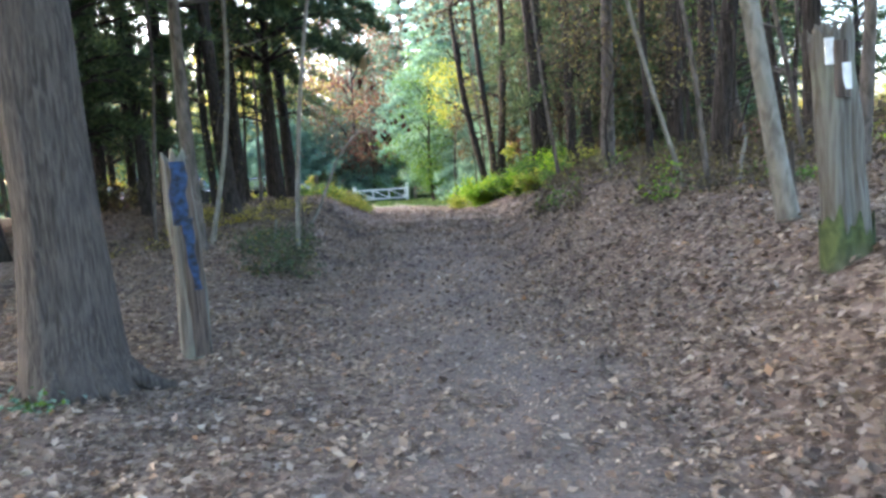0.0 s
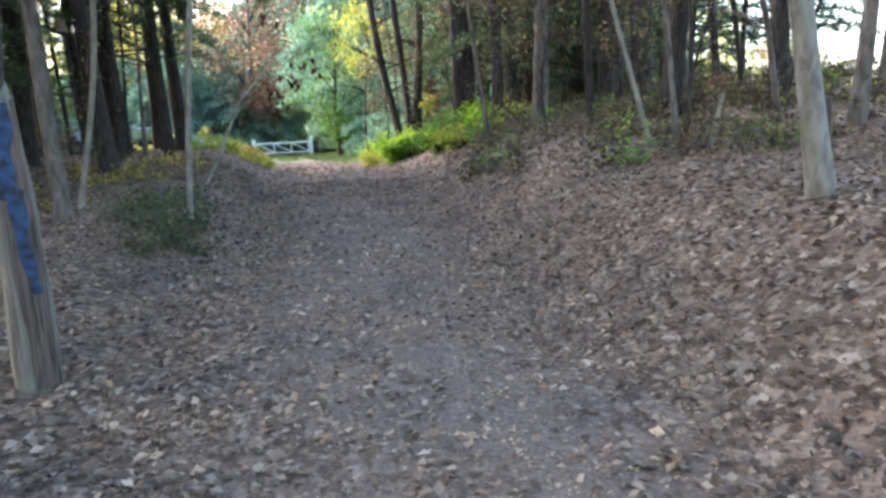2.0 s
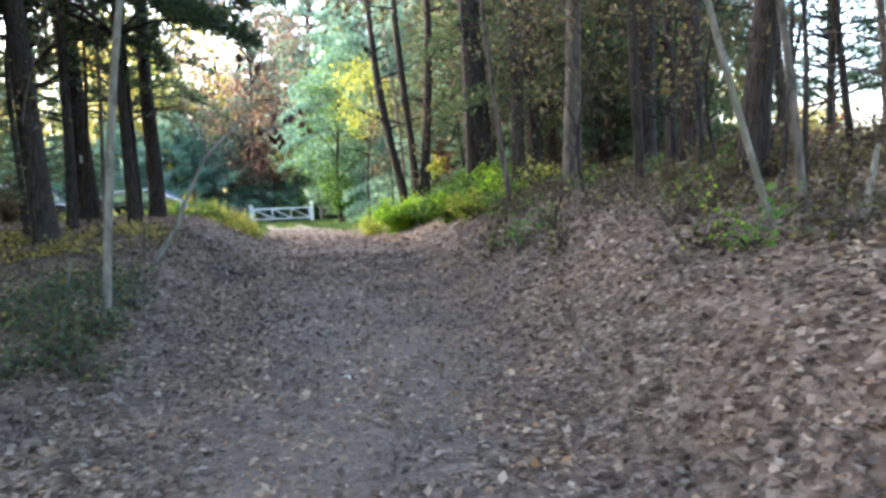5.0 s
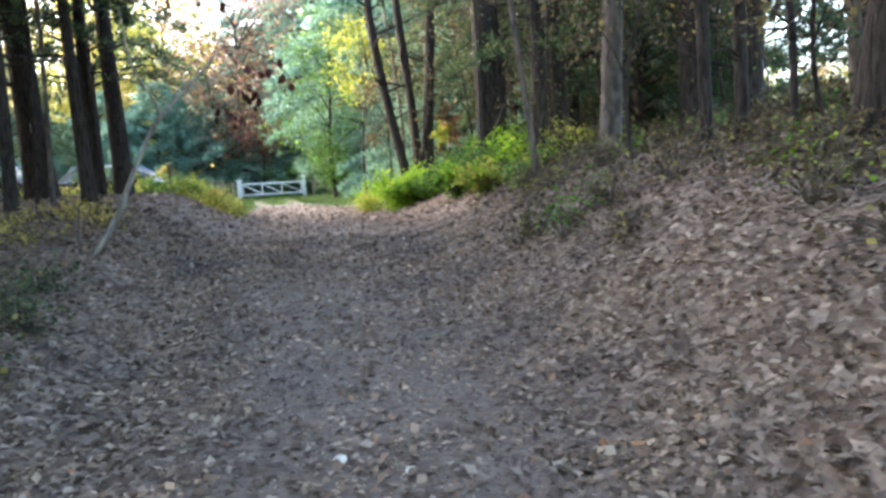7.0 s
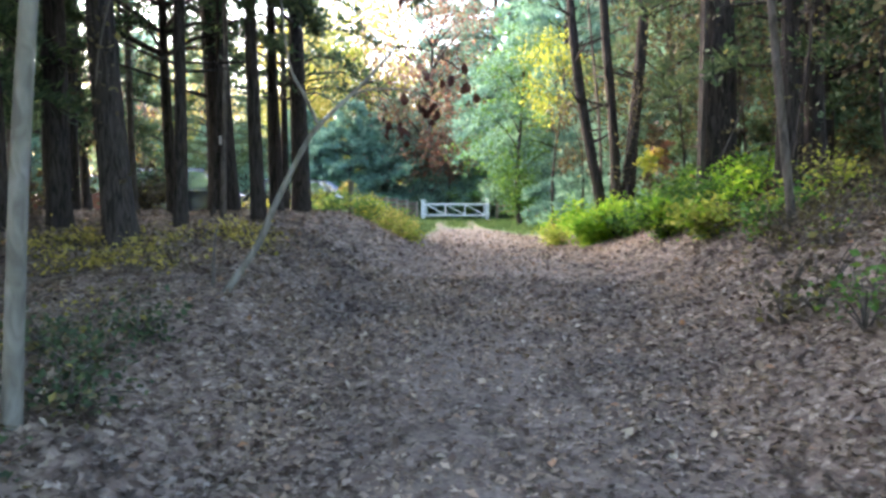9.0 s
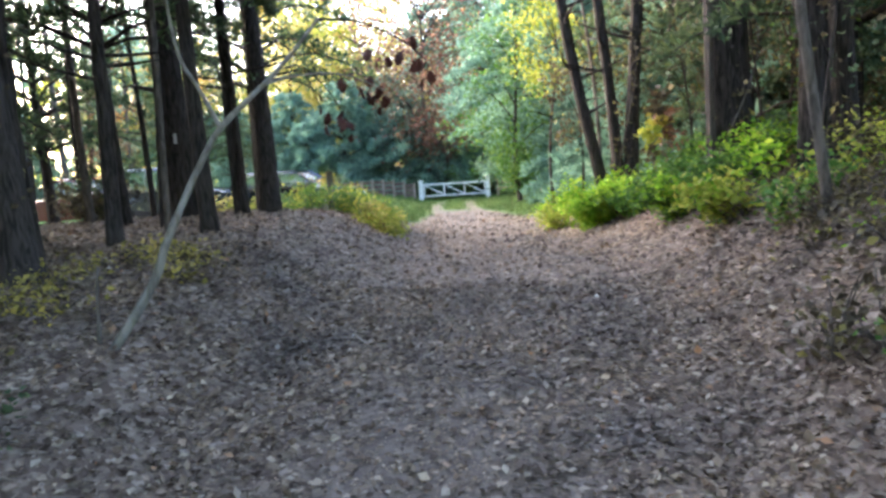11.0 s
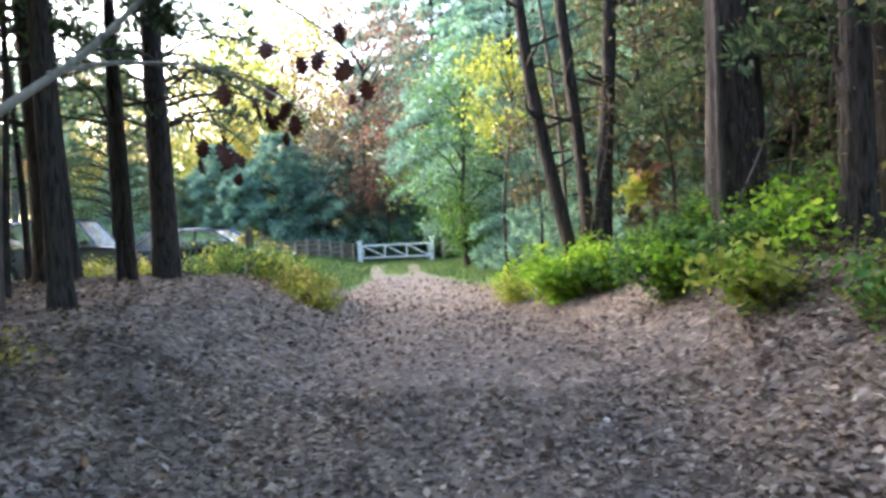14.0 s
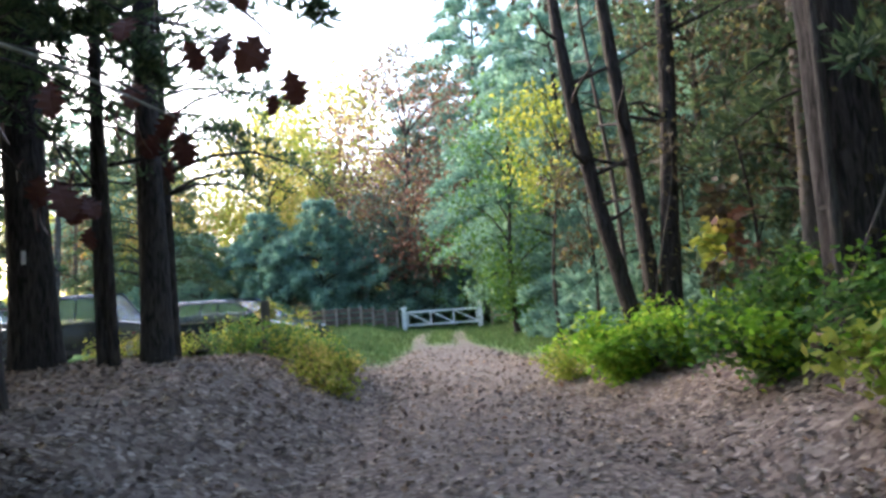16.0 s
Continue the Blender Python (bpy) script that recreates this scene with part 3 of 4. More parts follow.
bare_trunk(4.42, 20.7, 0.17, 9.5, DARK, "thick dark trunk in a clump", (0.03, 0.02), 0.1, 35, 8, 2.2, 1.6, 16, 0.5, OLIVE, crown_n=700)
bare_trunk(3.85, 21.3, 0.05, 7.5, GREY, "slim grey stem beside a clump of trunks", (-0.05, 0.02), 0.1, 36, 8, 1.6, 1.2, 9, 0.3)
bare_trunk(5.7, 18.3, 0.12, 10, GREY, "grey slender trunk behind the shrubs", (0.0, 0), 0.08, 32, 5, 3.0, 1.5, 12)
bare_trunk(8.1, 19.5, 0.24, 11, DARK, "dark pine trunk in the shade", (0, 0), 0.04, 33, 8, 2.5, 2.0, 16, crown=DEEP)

for k, (x, y, r, h, lean, arch_) in enumerate(((6.5, 5.2, 0.03, 4.6, -0.1, 0.1), (7.0, 6.4, 0.035, 5.2, 0.12, 0.16), (7.4, 4.4, 0.045, 6.0, -0.16, 0.1), (7.9, 5.0, 0.03, 4.2, 0.2, 0.2),
                                           (8.4, 6.8, 0.05, 6.5, -0.08, 0.14), (8.9, 5.6, 0.035, 4.6, -0.22, 0.2), (7.1, 8.4, 0.05, 7.0, 0.02, 0.1), (8.0, 8.2, 0.03, 5.0, 0.14, 0.18),
                                           (9.4, 7.4, 0.06, 7.0, -0.1, 0.12), (6.7, 9.6, 0.09, 8.5, 0.0, 0.06), (7.6, 10.2, 0.1, 9.0, -0.02, 0.06), (9.6, 5.2, 0.07, 7.5, 0.03, 0.1))):
    bare_trunk(x, y, r, h, (DARK, DARK, GREY)[k % 3], "thin leafless woodland sapling with arching twigs", (lean, 0.03), arch_, 400 + k, 9, 0.8, 1.2, 8, 0.25, group="thin saplings on the bank")


def vine(x, y, r, top, mat, n, seed):
    """A creeper that winds up a trunk, with its leaves."""
    rr = np.random.default_rng(seed)
    v = empty("vine", x, y, hz(x, y))
    u = np.linspace(0, 1, 60)
    a = u * 7 + rr.uniform(0, 6)
    pts = np.stack([np.cos(a) * (r + 0.03), np.sin(a) * (r + 0.03), u * top], -1)
    part("stem", tube(pts, 0.02 * (1 - 0.5 * u), 5), GREY, v, smooth=True)
    i = rr.integers(4, 60, n)
    C = pts[i] + rr.normal(size=(n, 3)) * np.array([0.2, 0.2, 0.25])
    part("foliage", leaves(C, rng.uniform(0.06, 0.13, n), 0.34), mat, v)
    return tagged(v, "creeper with scattered leaves climbing a dark trunk", "vine", "creepers on trunks")


for k, (x, y, r, m) in enumerate(((5.42, 16.5, 0.39, OLIVE), (6.02, 14.9, 0.2, OLIVE), (6.85, 16.4, 0.24, GREEN), (4.42, 20.7, 0.2, OLIVE), (8.81, 13.8, 0.28, OLIVE), (9.4, 12.8, 0.29, GREEN), (8.1, 19.5, 0.28, OLIVE), (-3.5, 11.75, 0.24, OLIVE))):
    vine(x, y, r, 6.5, m, 420, 500 + k)

bare_trunk(-2.5, 5.95, 0.11, 9, GREY, "grey trunk at the edge of the trail", (-0.01, 0), 0.03, 40, 4, 3.2, 1.4, 14, crown=DEEP)
bare_trunk(-2.67, 6.9, 0.05, 6.5, PALE, "kinked pale sapling behind a stump", (0.14, 0.0), 0.12, 41, 3, 2.6, 1.0, 10)
bare_trunk(-4.5, 9.0, 0.045, 7, GREY, "thin grey sapling in the woods", (0.02, 0), 0.1, 42, 3, 2.6, 1.0, 9)
bare_trunk(-3.45, 8.4, 0.075, 8, PALE, "slender pale tree in the woods", (0.01, 0), 0.04, 43, 4, 3.0, 1.0, 12)
bare_trunk(-0.93, 6.35, 0.048, 6.5, PALE, "thin pale sapling on the trail edge", (0.14, 0), 0.06, 44, 2, 2.8, 0.8, 12, 0.25)
bare_trunk(-1.45, 6.5, 0.025, 0.75, PALE, "short pale stick on the bank", (0.25, 0), 0.01, 46, sides=7)
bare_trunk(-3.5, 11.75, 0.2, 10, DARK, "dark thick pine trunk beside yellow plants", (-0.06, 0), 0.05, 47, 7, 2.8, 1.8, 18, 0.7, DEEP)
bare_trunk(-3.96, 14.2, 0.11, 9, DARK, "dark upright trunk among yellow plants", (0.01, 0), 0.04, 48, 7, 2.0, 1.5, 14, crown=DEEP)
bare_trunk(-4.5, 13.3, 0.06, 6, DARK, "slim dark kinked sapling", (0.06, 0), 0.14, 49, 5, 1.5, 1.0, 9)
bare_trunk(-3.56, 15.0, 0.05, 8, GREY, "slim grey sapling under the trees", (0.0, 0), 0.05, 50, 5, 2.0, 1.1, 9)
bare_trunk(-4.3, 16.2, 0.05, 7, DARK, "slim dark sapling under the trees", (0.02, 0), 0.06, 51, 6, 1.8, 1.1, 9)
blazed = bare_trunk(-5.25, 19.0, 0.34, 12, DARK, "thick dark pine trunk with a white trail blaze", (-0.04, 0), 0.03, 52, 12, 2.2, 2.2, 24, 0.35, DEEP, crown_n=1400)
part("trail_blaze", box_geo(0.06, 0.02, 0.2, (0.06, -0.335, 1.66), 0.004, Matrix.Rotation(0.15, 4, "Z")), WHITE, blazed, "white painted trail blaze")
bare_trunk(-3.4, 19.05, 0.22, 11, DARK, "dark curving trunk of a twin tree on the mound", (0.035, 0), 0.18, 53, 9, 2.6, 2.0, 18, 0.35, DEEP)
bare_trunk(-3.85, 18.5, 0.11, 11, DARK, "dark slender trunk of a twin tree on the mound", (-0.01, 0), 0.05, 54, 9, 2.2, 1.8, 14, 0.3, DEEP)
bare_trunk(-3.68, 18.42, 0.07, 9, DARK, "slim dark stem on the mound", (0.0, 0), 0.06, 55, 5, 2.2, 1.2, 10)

# ---- bent sapling that reaches over the trail, with hanging oak leaves ----
sap = empty("bent_sapling", -1.3, 9.78, hz(-1.3, 9.78))
base = np.array([-1.3, 9.78, hz(-1.3, 9.78)])


def bough(name, pts, r0, r1, mat=PALE):
    pts = np.array(pts, float)
    k = np.linspace(0, len(pts) - 1, 6 * len(pts))
    i = np.clip(k.astype(int), 0, len(pts) - 2)
    f = (k - i)[:, None]
    g = np.gradient(pts, axis=0)
    a, b = pts[i], pts[i + 1]
    h = (2 * f ** 3 - 3 * f ** 2 + 1) * a + (f ** 3 - 2 * f ** 2 + f) * g[i] + (-2 * f ** 3 + 3 * f ** 2) * b + (f ** 3 - f ** 2) * g[i + 1]
    part(name, tube(h - base, np.linspace(r0, r1, len(h)), 9, 0, 0.05), mat, sap, smooth=True)
    return h


bough("trunk", [(-1.33, 9.75, base[2] - 0.12), (-0.98, 9.95, 1.2), (-0.81, 10.0, 1.6), (-0.54, 10.25, 2.26), (-0.36, 10.3, 2.5), (-0.02, 10.7, 2.95), (0.32, 10.9, 3.39)], 0.042, 0.015)
bough("limb", [(-0.4, 10.27, 2.44), (-0.55, 10.3, 2.75), (-0.72, 10.3, 3.1), (-0.8, 10.3, 3.8)], 0.022, 0.01)
bough("limb", [(-0.15, 10.55, 2.8), (0.1, 10.8, 2.9), (0.45, 11.2, 2.93), (0.85, 11.6, 2.75)], 0.014, 0.005)
t1 = bough("twig", [(-0.02, 10.7, 2.95), (0.02, 11.3, 3.05), (0.1, 11.9, 2.86), (0.2, 12.0, 2.62), (0.33, 12.0, 2.5)], 0.008, 0.003, DARK)
t2 = bough("twig", [(0.32, 10.9, 3.39), (0.6, 11.3, 3.42), (0.9, 11.8, 3.32), (1.12, 12.0, 3.12), (1.1, 12.0, 2.95)], 0.012, 0.003, DARK)
t3 = bough("twig", [(0.45, 11.2, 2.93), (0.5, 11.6, 2.98), (0.62, 12.0, 2.9), (0.7, 12.0, 2.75)], 0.006, 0.003, DARK)
t4 = bough("twig", [(-0.8, 10.3, 3.8), (-0.3, 10.8, 4.1), (0.3, 11.2, 4.0)], 0.01, 0.004, DARK)
t5 = bough("twig", [(0.02, 11.3, 3.05), (-0.02, 11.7, 2.86), (0.0, 12.0, 2.62), (0.02, 12.05, 2.52)], 0.006, 0.003, DARK)
t6 = bough("twig", [(0.1, 10.8, 2.9), (0.3, 11.5, 2.98), (0.42, 11.95, 2.88), (0.5, 12.0, 2.82)], 0.006, 0.003, DARK)
t7 = bough("twig", [(0.32, 10.9, 3.39), (0.4, 11.5, 3.34), (0.6, 12.0, 3.25), (0.82, 12.1, 3.26)], 0.006, 0.003, DARK)


def oak_leaf(c, L, seed):
    """One lobed leaf, gently cupped, that hangs from its stalk."""
    rr = np.random.default_rng(seed)
    half = [(0.0, 0.02), (0.12, 0.1), (0.2, 0.28), (0.3, 0.16), (0.42, 0.42), (0.52, 0.22), (0.66, 0.4), (0.74, 0.2), (0.86, 0.24), (1.0, 0.0)]
    V = [(0, 0, 0)]
    V = [(w, -u, 0.1 * w * w + 0.12 * math.sin(3 * u)) for u, w in half] + [(-w, -u, 0.1 * w * w + 0.12 * math.sin(3 * u)) for u, w in half] + [(0, -u, -0.05 + 0.12 * math.sin(3 * u)) for u, w in half]
    n = len(half)
    F = []
    for i in range(n - 1):
        F += [[2 * n + i, i, i + 1], [2 * n + i, i + 1, 2 * n + i + 1], [n + i, 2 * n + i, 2 * n + i + 1], [n + i, 2 * n + i + 1, n + i + 1]]
    m = Euler((radians(90 + rr.uniform(-35, 45)), radians(rr.uniform(-35, 35)), rr.uniform(-1.2, 1.2))).to_matrix()
    V = np.array([(m @ Vector(v))[:] for v in V]) * L + c - base
    return V, np.array(F)


spots = []
for twig, cnt in ((t1, 6), (t2, 5), (t3, 5), (t4, 4), (t5, 4), (t6, 5), (t7, 4)):
    for k in range(cnt):
        spots.append(twig[int((0.55 + 0.45 * k / (cnt - 1)) * (len(twig) - 1))] + rng.normal(size=3) * 0.05)
for k, c in enumerate(spots):
    part("leaf", oak_leaf(c, 0.11 + 0.09 * ((k * 7) % 5) / 5, k), OXBLOOD, sap)
tagged(sap, "bent pale sapling with hanging dark red oak leaves", "sapling")
bare_trunk(-1.45, 9.85, 0.02, 0.85, GREY, "short grey stick beside a bent sapling", (0.12, 0), 0.02, 60, sides=7)

# ---- woods on both sides ----
taken = [(o.location.x, o.location.y) for o in scene.objects if o.parent is None and o.type == "EMPTY"]
labels = ("dark straight pine trunk in shaded woods", "slim dark tree with dead side branches", "grey-barked woodland tree in the shade")
made = 0
for _ in range(4000):
    left = made < 62
    if made >= 112:
        break
    x, y = (rng.uniform(-26, -3.6), rng.uniform(6, 44)) if left else (rng.uniform(6.2, 30), rng.uniform(12, 46))
    if left and (-19 < x < -2.5 and 22.5 < y < 33 or x > -6.5 + (y < 14) * 1.5 or y > 33 and x > -17):
        continue
    bearing = math.degrees(math.atan2(x - 1.5, y + 2))
    if not left and (30 < bearing or x < 6 + max(0, y - 30) * 0.3):
        continue
    if any((x - a) ** 2 + (y - b) ** 2 < (1.1 if left else 1.5) for a, b in taken):
        continue
    taken.append((x, y))
    k = int(rng.integers(0, 3))
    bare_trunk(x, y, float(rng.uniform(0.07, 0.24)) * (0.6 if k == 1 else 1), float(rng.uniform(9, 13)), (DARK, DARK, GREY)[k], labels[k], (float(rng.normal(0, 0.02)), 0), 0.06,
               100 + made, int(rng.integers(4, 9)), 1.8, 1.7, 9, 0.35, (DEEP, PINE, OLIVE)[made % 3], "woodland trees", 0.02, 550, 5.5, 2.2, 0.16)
    made += 1

# ---- boughs of the dark pines in the woods ----
bare_trunk(-6.0, 14.0, 0.2, 11, DARK, "thick dark pine trunk in the woods", (0, 0), 0.04, 61, 8, 2.4, 1.8, 16, 0.4, DEEP)
arch = pine(-3.0, 15.3, 11, 0.15, DEEP, DARK, "dark pine with boughs arching over the trail", 4.3, 3.8, 11, 2.6, 0.28, "dark pines in the woods")
sparse = pine(-6.3, 9.4, 10, 0.14, DEEP, DARK, "dark pine with thin high boughs", 3.4, 3.2, 14, 0.9, 0.22, "dark pines in the woods")
tall = pine(-9.5, 15.5, 11, 0.17, DEEP, DARK, "dark pine with low shaded boughs", 2.3, 3.2, 12, 1.0, 0.24, "dark pines in the woods")
low_ = pine(9.4, 17.5, 9.5, 0.16, DEEP, DARK, "dark pine with boughs near the ground", 0.8, 2.8, 13, 1.0, 0.24, "dark pines in the woods")
for i, (p, x, y, s) in enumerate(((tall, -7.6, 11.5, 0.9), (tall, -12, 12, 1.0), (tall, -14, 18, 1.0), (tall, -16, 14, 1.0), (low_, -14.5, 8.5, 1.1), (low_, -20, 12, 1.2),
                                 (low_, -10.5, 6.2, 0.9), (tall, -22, 27, 1.1), (tall, -11.8, 23.6, 1.0), (tall, -13.5, 37, 1.0), (low_, -26, 19, 1.2), (sparse, -5.6, 17.2, 1.0), (sparse, -5.0, 22.6, 1.0), (low_, -25, 6, 1.2),
                                 (low_, 7.3, 21.5, 1.0), (low_, 11.8, 16.5, 1.0), (low_, 9.0, 25, 1.1), (low_, 12.5, 21, 1.1), (tall, 7.6, 17.2, 1.0), (tall, 7.8, 29, 1.1), (low_, 15, 25, 1.1), (tall, 11, 29, 1.1), (sparse, 6.2, 25.0, 1.0),
                                 (tall, 16.5, 17.5, 0.9), (sparse, 12.8, 8.0, 0.8), (sparse, 12.5, 3.0, 0.8))):
    c = copy_thing(p, pose(x, y, hz(x, y), 0, 0, 73 * i))
    c.scale = (s, s, s)

# ---- slim understorey trees on the shaded bank ----
for k, (x, y, h) in enumerate(((6.0, 10.3, 4.8), (7.0, 13.4, 5.5), (5.7, 13.7, 5.0), (7.9, 10.6, 5.0), (6.2, 17.6, 5.8), (8.3, 15.4, 5.8), (5.6, 20.3, 5.5), (6.9, 19.0, 6.0), (7.2, 7.8, 4.2), (10.2, 14.6, 5.5), (5.9, 23.6, 5.2))):
    broadleaf(x, y, h, 0.035, OLIVE, DARK, "slim understorey tree with sparse olive-brown leaves", 0.3, 1.5, 1100, 0.1, 26, 60 + k, "understorey trees", DEEP if k % 3 else OLIVE)

# ---- added tall trees, crowns out of view, that keep sun off the trail ----
shade_tree = broadleaf(-6.5, 3.0, 12.5, 0.2, GREEN, DARK, "added tall woodland tree with a high green crown for shade", 0.58, 4.6, 5200, 0.36, 46, 21, "tall canopy trees", OLIVE)
for i, (x, y) in enumerate(((-3.5, 3.3), (11, 17.5), (-6.0, -4.5), (-4.5, -10.5), (-11, -1.5), (-10.5, -9), (-3.6, -17), (4.2, -8.6), (9.0, -5), (10, -12), (8.6, 0.2), (-15, 4), (-11, 9.8), (-6.8, 7.2), (7.4, 7.6), (-16, -6), (-9, -17), (10, -20), (15, -4),
                            (-5, -25), (-9.8, 18), (14.5, 5))):
    copy_thing(shade_tree, pose(x, y, hz(x, y), 0, 0, 83 * i))

# ---- conifers and autumn trees beyond ----
protos = [pine(-8.6, 46, 7.0, 0.16, PINE, DARK, "blue-green white pine beyond the fence", 0.25, 3.9, 1, 1.5, 0.34, "pines beyond the fence"),
          pine(-5.0, 46.5, 6.0, 0.14, PINE, DARK, "blue-green white pine beyond the fence", 0.2, 3.8, 2, 1.5, 0.34, "pines beyond the fence"),
          pine(3.9, 36.5, 15, 0.24, PINE, DARK, "tall blue-green pine beside the trail", 3.4, 5.4, 3, 1.4, 0.36, "pines beyond the fence")]
for i, (p, x, y, s) in enumerate(((0, -12.2, 47, 0.95), (1, -1.4, 47.0, 1.0), (0, -6.8, 50, 1.1), (1, -10.5, 44.5, 0.75), (1, 0.8, 46.5, 0.9), (0, 1.6, 49.5, 1.15), (1, 4.6, 46, 1.1), (0, -15.5, 46, 0.8), (1, -19.5, 50, 1.0), (2, 7.0, 40, 1.0),
                                 (2, 0.2, 53, 1.45), (2, 6.5, 52, 1.4), (2, 10, 46, 1.0), (0, 6.6, 33, 1.1), (1, 9.5, 30, 1.3), (2, 12, 34, 0.9), (0, 12.5, 26, 1.3), (1, -28, 40, 1.3), (2, -27, 54, 0.9),
                                 (1, 7.6, 26.5, 1.2), (0, 10.5, 22, 1.2))):
    c = copy_thing(protos[p], pose(x, y, hz(x, y), 0, 0, 47 * i))
    c.scale = (s, s, s)
rust = broadleaf(-3.4, 45.6, 15, 0.16, RUST, DARK, "rust-red autumn tree beyond the white gate", 0.2, 4.3, 9500, 0.2, 60, 1, "", OLIVE)
broadleaf(1.9, 34.5, 8.5, 0.12, GREEN, DARK, "light green leafy tree beside the trail", 0.12, 2.5, 8000, 0.16, 46, 2, "", PINE)
broadleaf(3.0, 26.5, 6.4, 0.06, YGREEN, DARK, "slender tree with yellow-green autumn leaves", 0.6, 1.25, 1300, 0.13, 22, 3)
broadleaf(3.7, 25.5, 5.0, 0.05, OLIVE, DARK, "thin tree with sparse olive leaves", 0.4, 1.5, 1500, 0.12, 20, 4)
ylw = broadleaf(-17, 62, 15, 0.2, YELLOW, DARK, "tall yellow autumn tree in the distance", 0.2, 5.5, 9000, 0.3, 60, 5, "distant autumn trees", YGREEN)
org = broadleaf(-26, 58, 13, 0.2, ORANGE, DARK, "orange autumn tree in the distance", 0.2, 4.5, 7000, 0.3, 50, 6, "distant autumn trees", YELLOW)
grn = broadleaf(22, 60, 14, 0.2, YGREEN, DARK, "yellow-green autumn tree in the distance", 0.15, 5.0, 8000, 0.32, 50, 7, "distant autumn trees", GREEN)
for i, (p, x, y, s) in enumerate(((ylw, -9, 70, 0.9), (grn, -2.5, 66, 1.0), (ylw, 4, 64, 1.0), (grn, -34, 66, 1.0), (org, -38, 48, 1.0), (ylw, -33, 36, 0.8), (grn, 13, 62, 1.1), (ylw, 31, 52, 1.0),
                                 (org, 34, 40, 0.45), (ylw, 32, 46, 0.4), (grn, 40, 50, 0.45), (org, 27, 33, 0.4), (ylw, 38, 32, 0.4), (grn, 46, 38, 0.4), (org, 36, 24, 0.4), (ylw, 50, 28, 0.5), (org, 44, 14, 0.5),
                                 (grn, -40, 30, 0.9), (ylw, -42, 18, 0.9), (org, -30, 70, 0.9), (org, -25, 31, 0.75), (rust, -21.5, 41, 0.6), (rust, -6, 58, 1.2), (grn, -36, 6, 1.0), (grn, 40, 2, 0.8), (ylw, -20, 76, 0.9), (ylw, -11.0, 60, 1.2), (ylw, -14.5, 54, 0.95), (ylw, -22, 54, 0.8), (grn, -14, 66, 1.0))):
    c = copy_thing(p, pose(x, y, hz(x, y), 0, 0, 61 * i))
    c.scale = (s, s, s)

broadleaf(-2.6, 44.4, 5.6, 0.07, RUST, DARK, "low rust-red autumn tree behind the gate", 0.5, 2.2, 2600, 0.16, 30, 8)

# ---- white gate and its fences ----
GZ = 0.36
gate = empty("gate", -1.72, 42, GZ)
for x, h in ((-1.83, 1.12), (1.83, 1.2)):
    part("post", box_geo(0.2, 0.2, h, (x, 0, h / 2 - 0.05), 0.012), WHITE, gate)
    part("post_cap", box_geo(0.26, 0.26, 0.09, (x, 0, h - 0.01), 0.03), WHITE, gate)
for z, s in ((0.9, 0.085), (0.28, 0.075)):
    part("rail", box_geo(3.46, 0.05, s, (0, 0, z), 0.006), WHITE, gate)
for x in (-1.66, -0.55, 0.55, 1.66):
    part("upright", box_geo(0.075, 0.06, 0.7, (x, 0.0, 0.58), 0.006), WHITE, gate)
for x0, x1, z0, z1 in ((-0.5, 0.5, 0.86, 0.33), (0.6, 1.62, 0.86, 0.33), (-1.62, -0.6, 0.86, 0.33)):
    l, a = math.hypot(x1 - x0, z1 - z0), math.atan2(z1 - z0, x1 - x0)
    part("brace", box_geo(l, 0.035, 0.06, ((x0 + x1) / 2, 0.045, (z0 + z1) / 2), 0.004, Matrix.Rotation(-a, 4, "Y")), WHITE, gate)
tagged(gate, "white painted wooden field gate with capped posts", "gate")

fence = empty("fence", -3.9, 42, GZ)
for k in range(9):
    x, y = -0.0 - 0.52 * k, -0.28 * k
    z = hz(-3.9 + x, 42 + y) - GZ
    part("post", box_geo(0.11, 0.11, 1.0, (x, y, z + 0.45), 0.015), FENCE_PALE, fence)
    if k < 8:
        a = math.atan2(-0.28, -0.52)
        for zz in (0.3, 0.55, 0.8):
            part("rail", box_geo(0.6, 0.04, 0.2, (x - 0.26, y - 0.14 + 0.07, z + zz), 0.008, Matrix.Rotation(a, 4, "Z")), FENCE, fence)
tagged(fence, "brown wooden fence of posts and rails beside the gate", "fence")
fence2 = empty("fence", 0.65, 42.3, GZ)
for k in range(4):
    x, y = 1.15 * k, 0.35 * k
    z = hz(0.65 + x, 42.3 + y) - GZ
    part("post", box_geo(0.13, 0.13, 1.05, (x, y, z + 0.47), 0.015), FENCE_PALE, fence2)
    if k < 3:
        for zz in (0.5, 0.82):
            part("rail", box_geo(1.2, 0.06, 0.11, (x + 0.57, y + 0.175, z + zz), 0.015, Matrix.Rotation(math.atan2(0.35, 1.15), 4, "Z")), FENCE_PALE, fence2)
tagged(fence2, "split-rail wooden fence beside the gate", "fence")
stake = empty("marker_post", -3.05, 22.6, hz(-3.05, 22.6))
part("post", box_geo(0.16, 0.1, 1.1, (0, 0, 0.5), 0.02), SNAG, stake)
tagged(stake, "short weathered grey wooden post in the shrubs", "post")


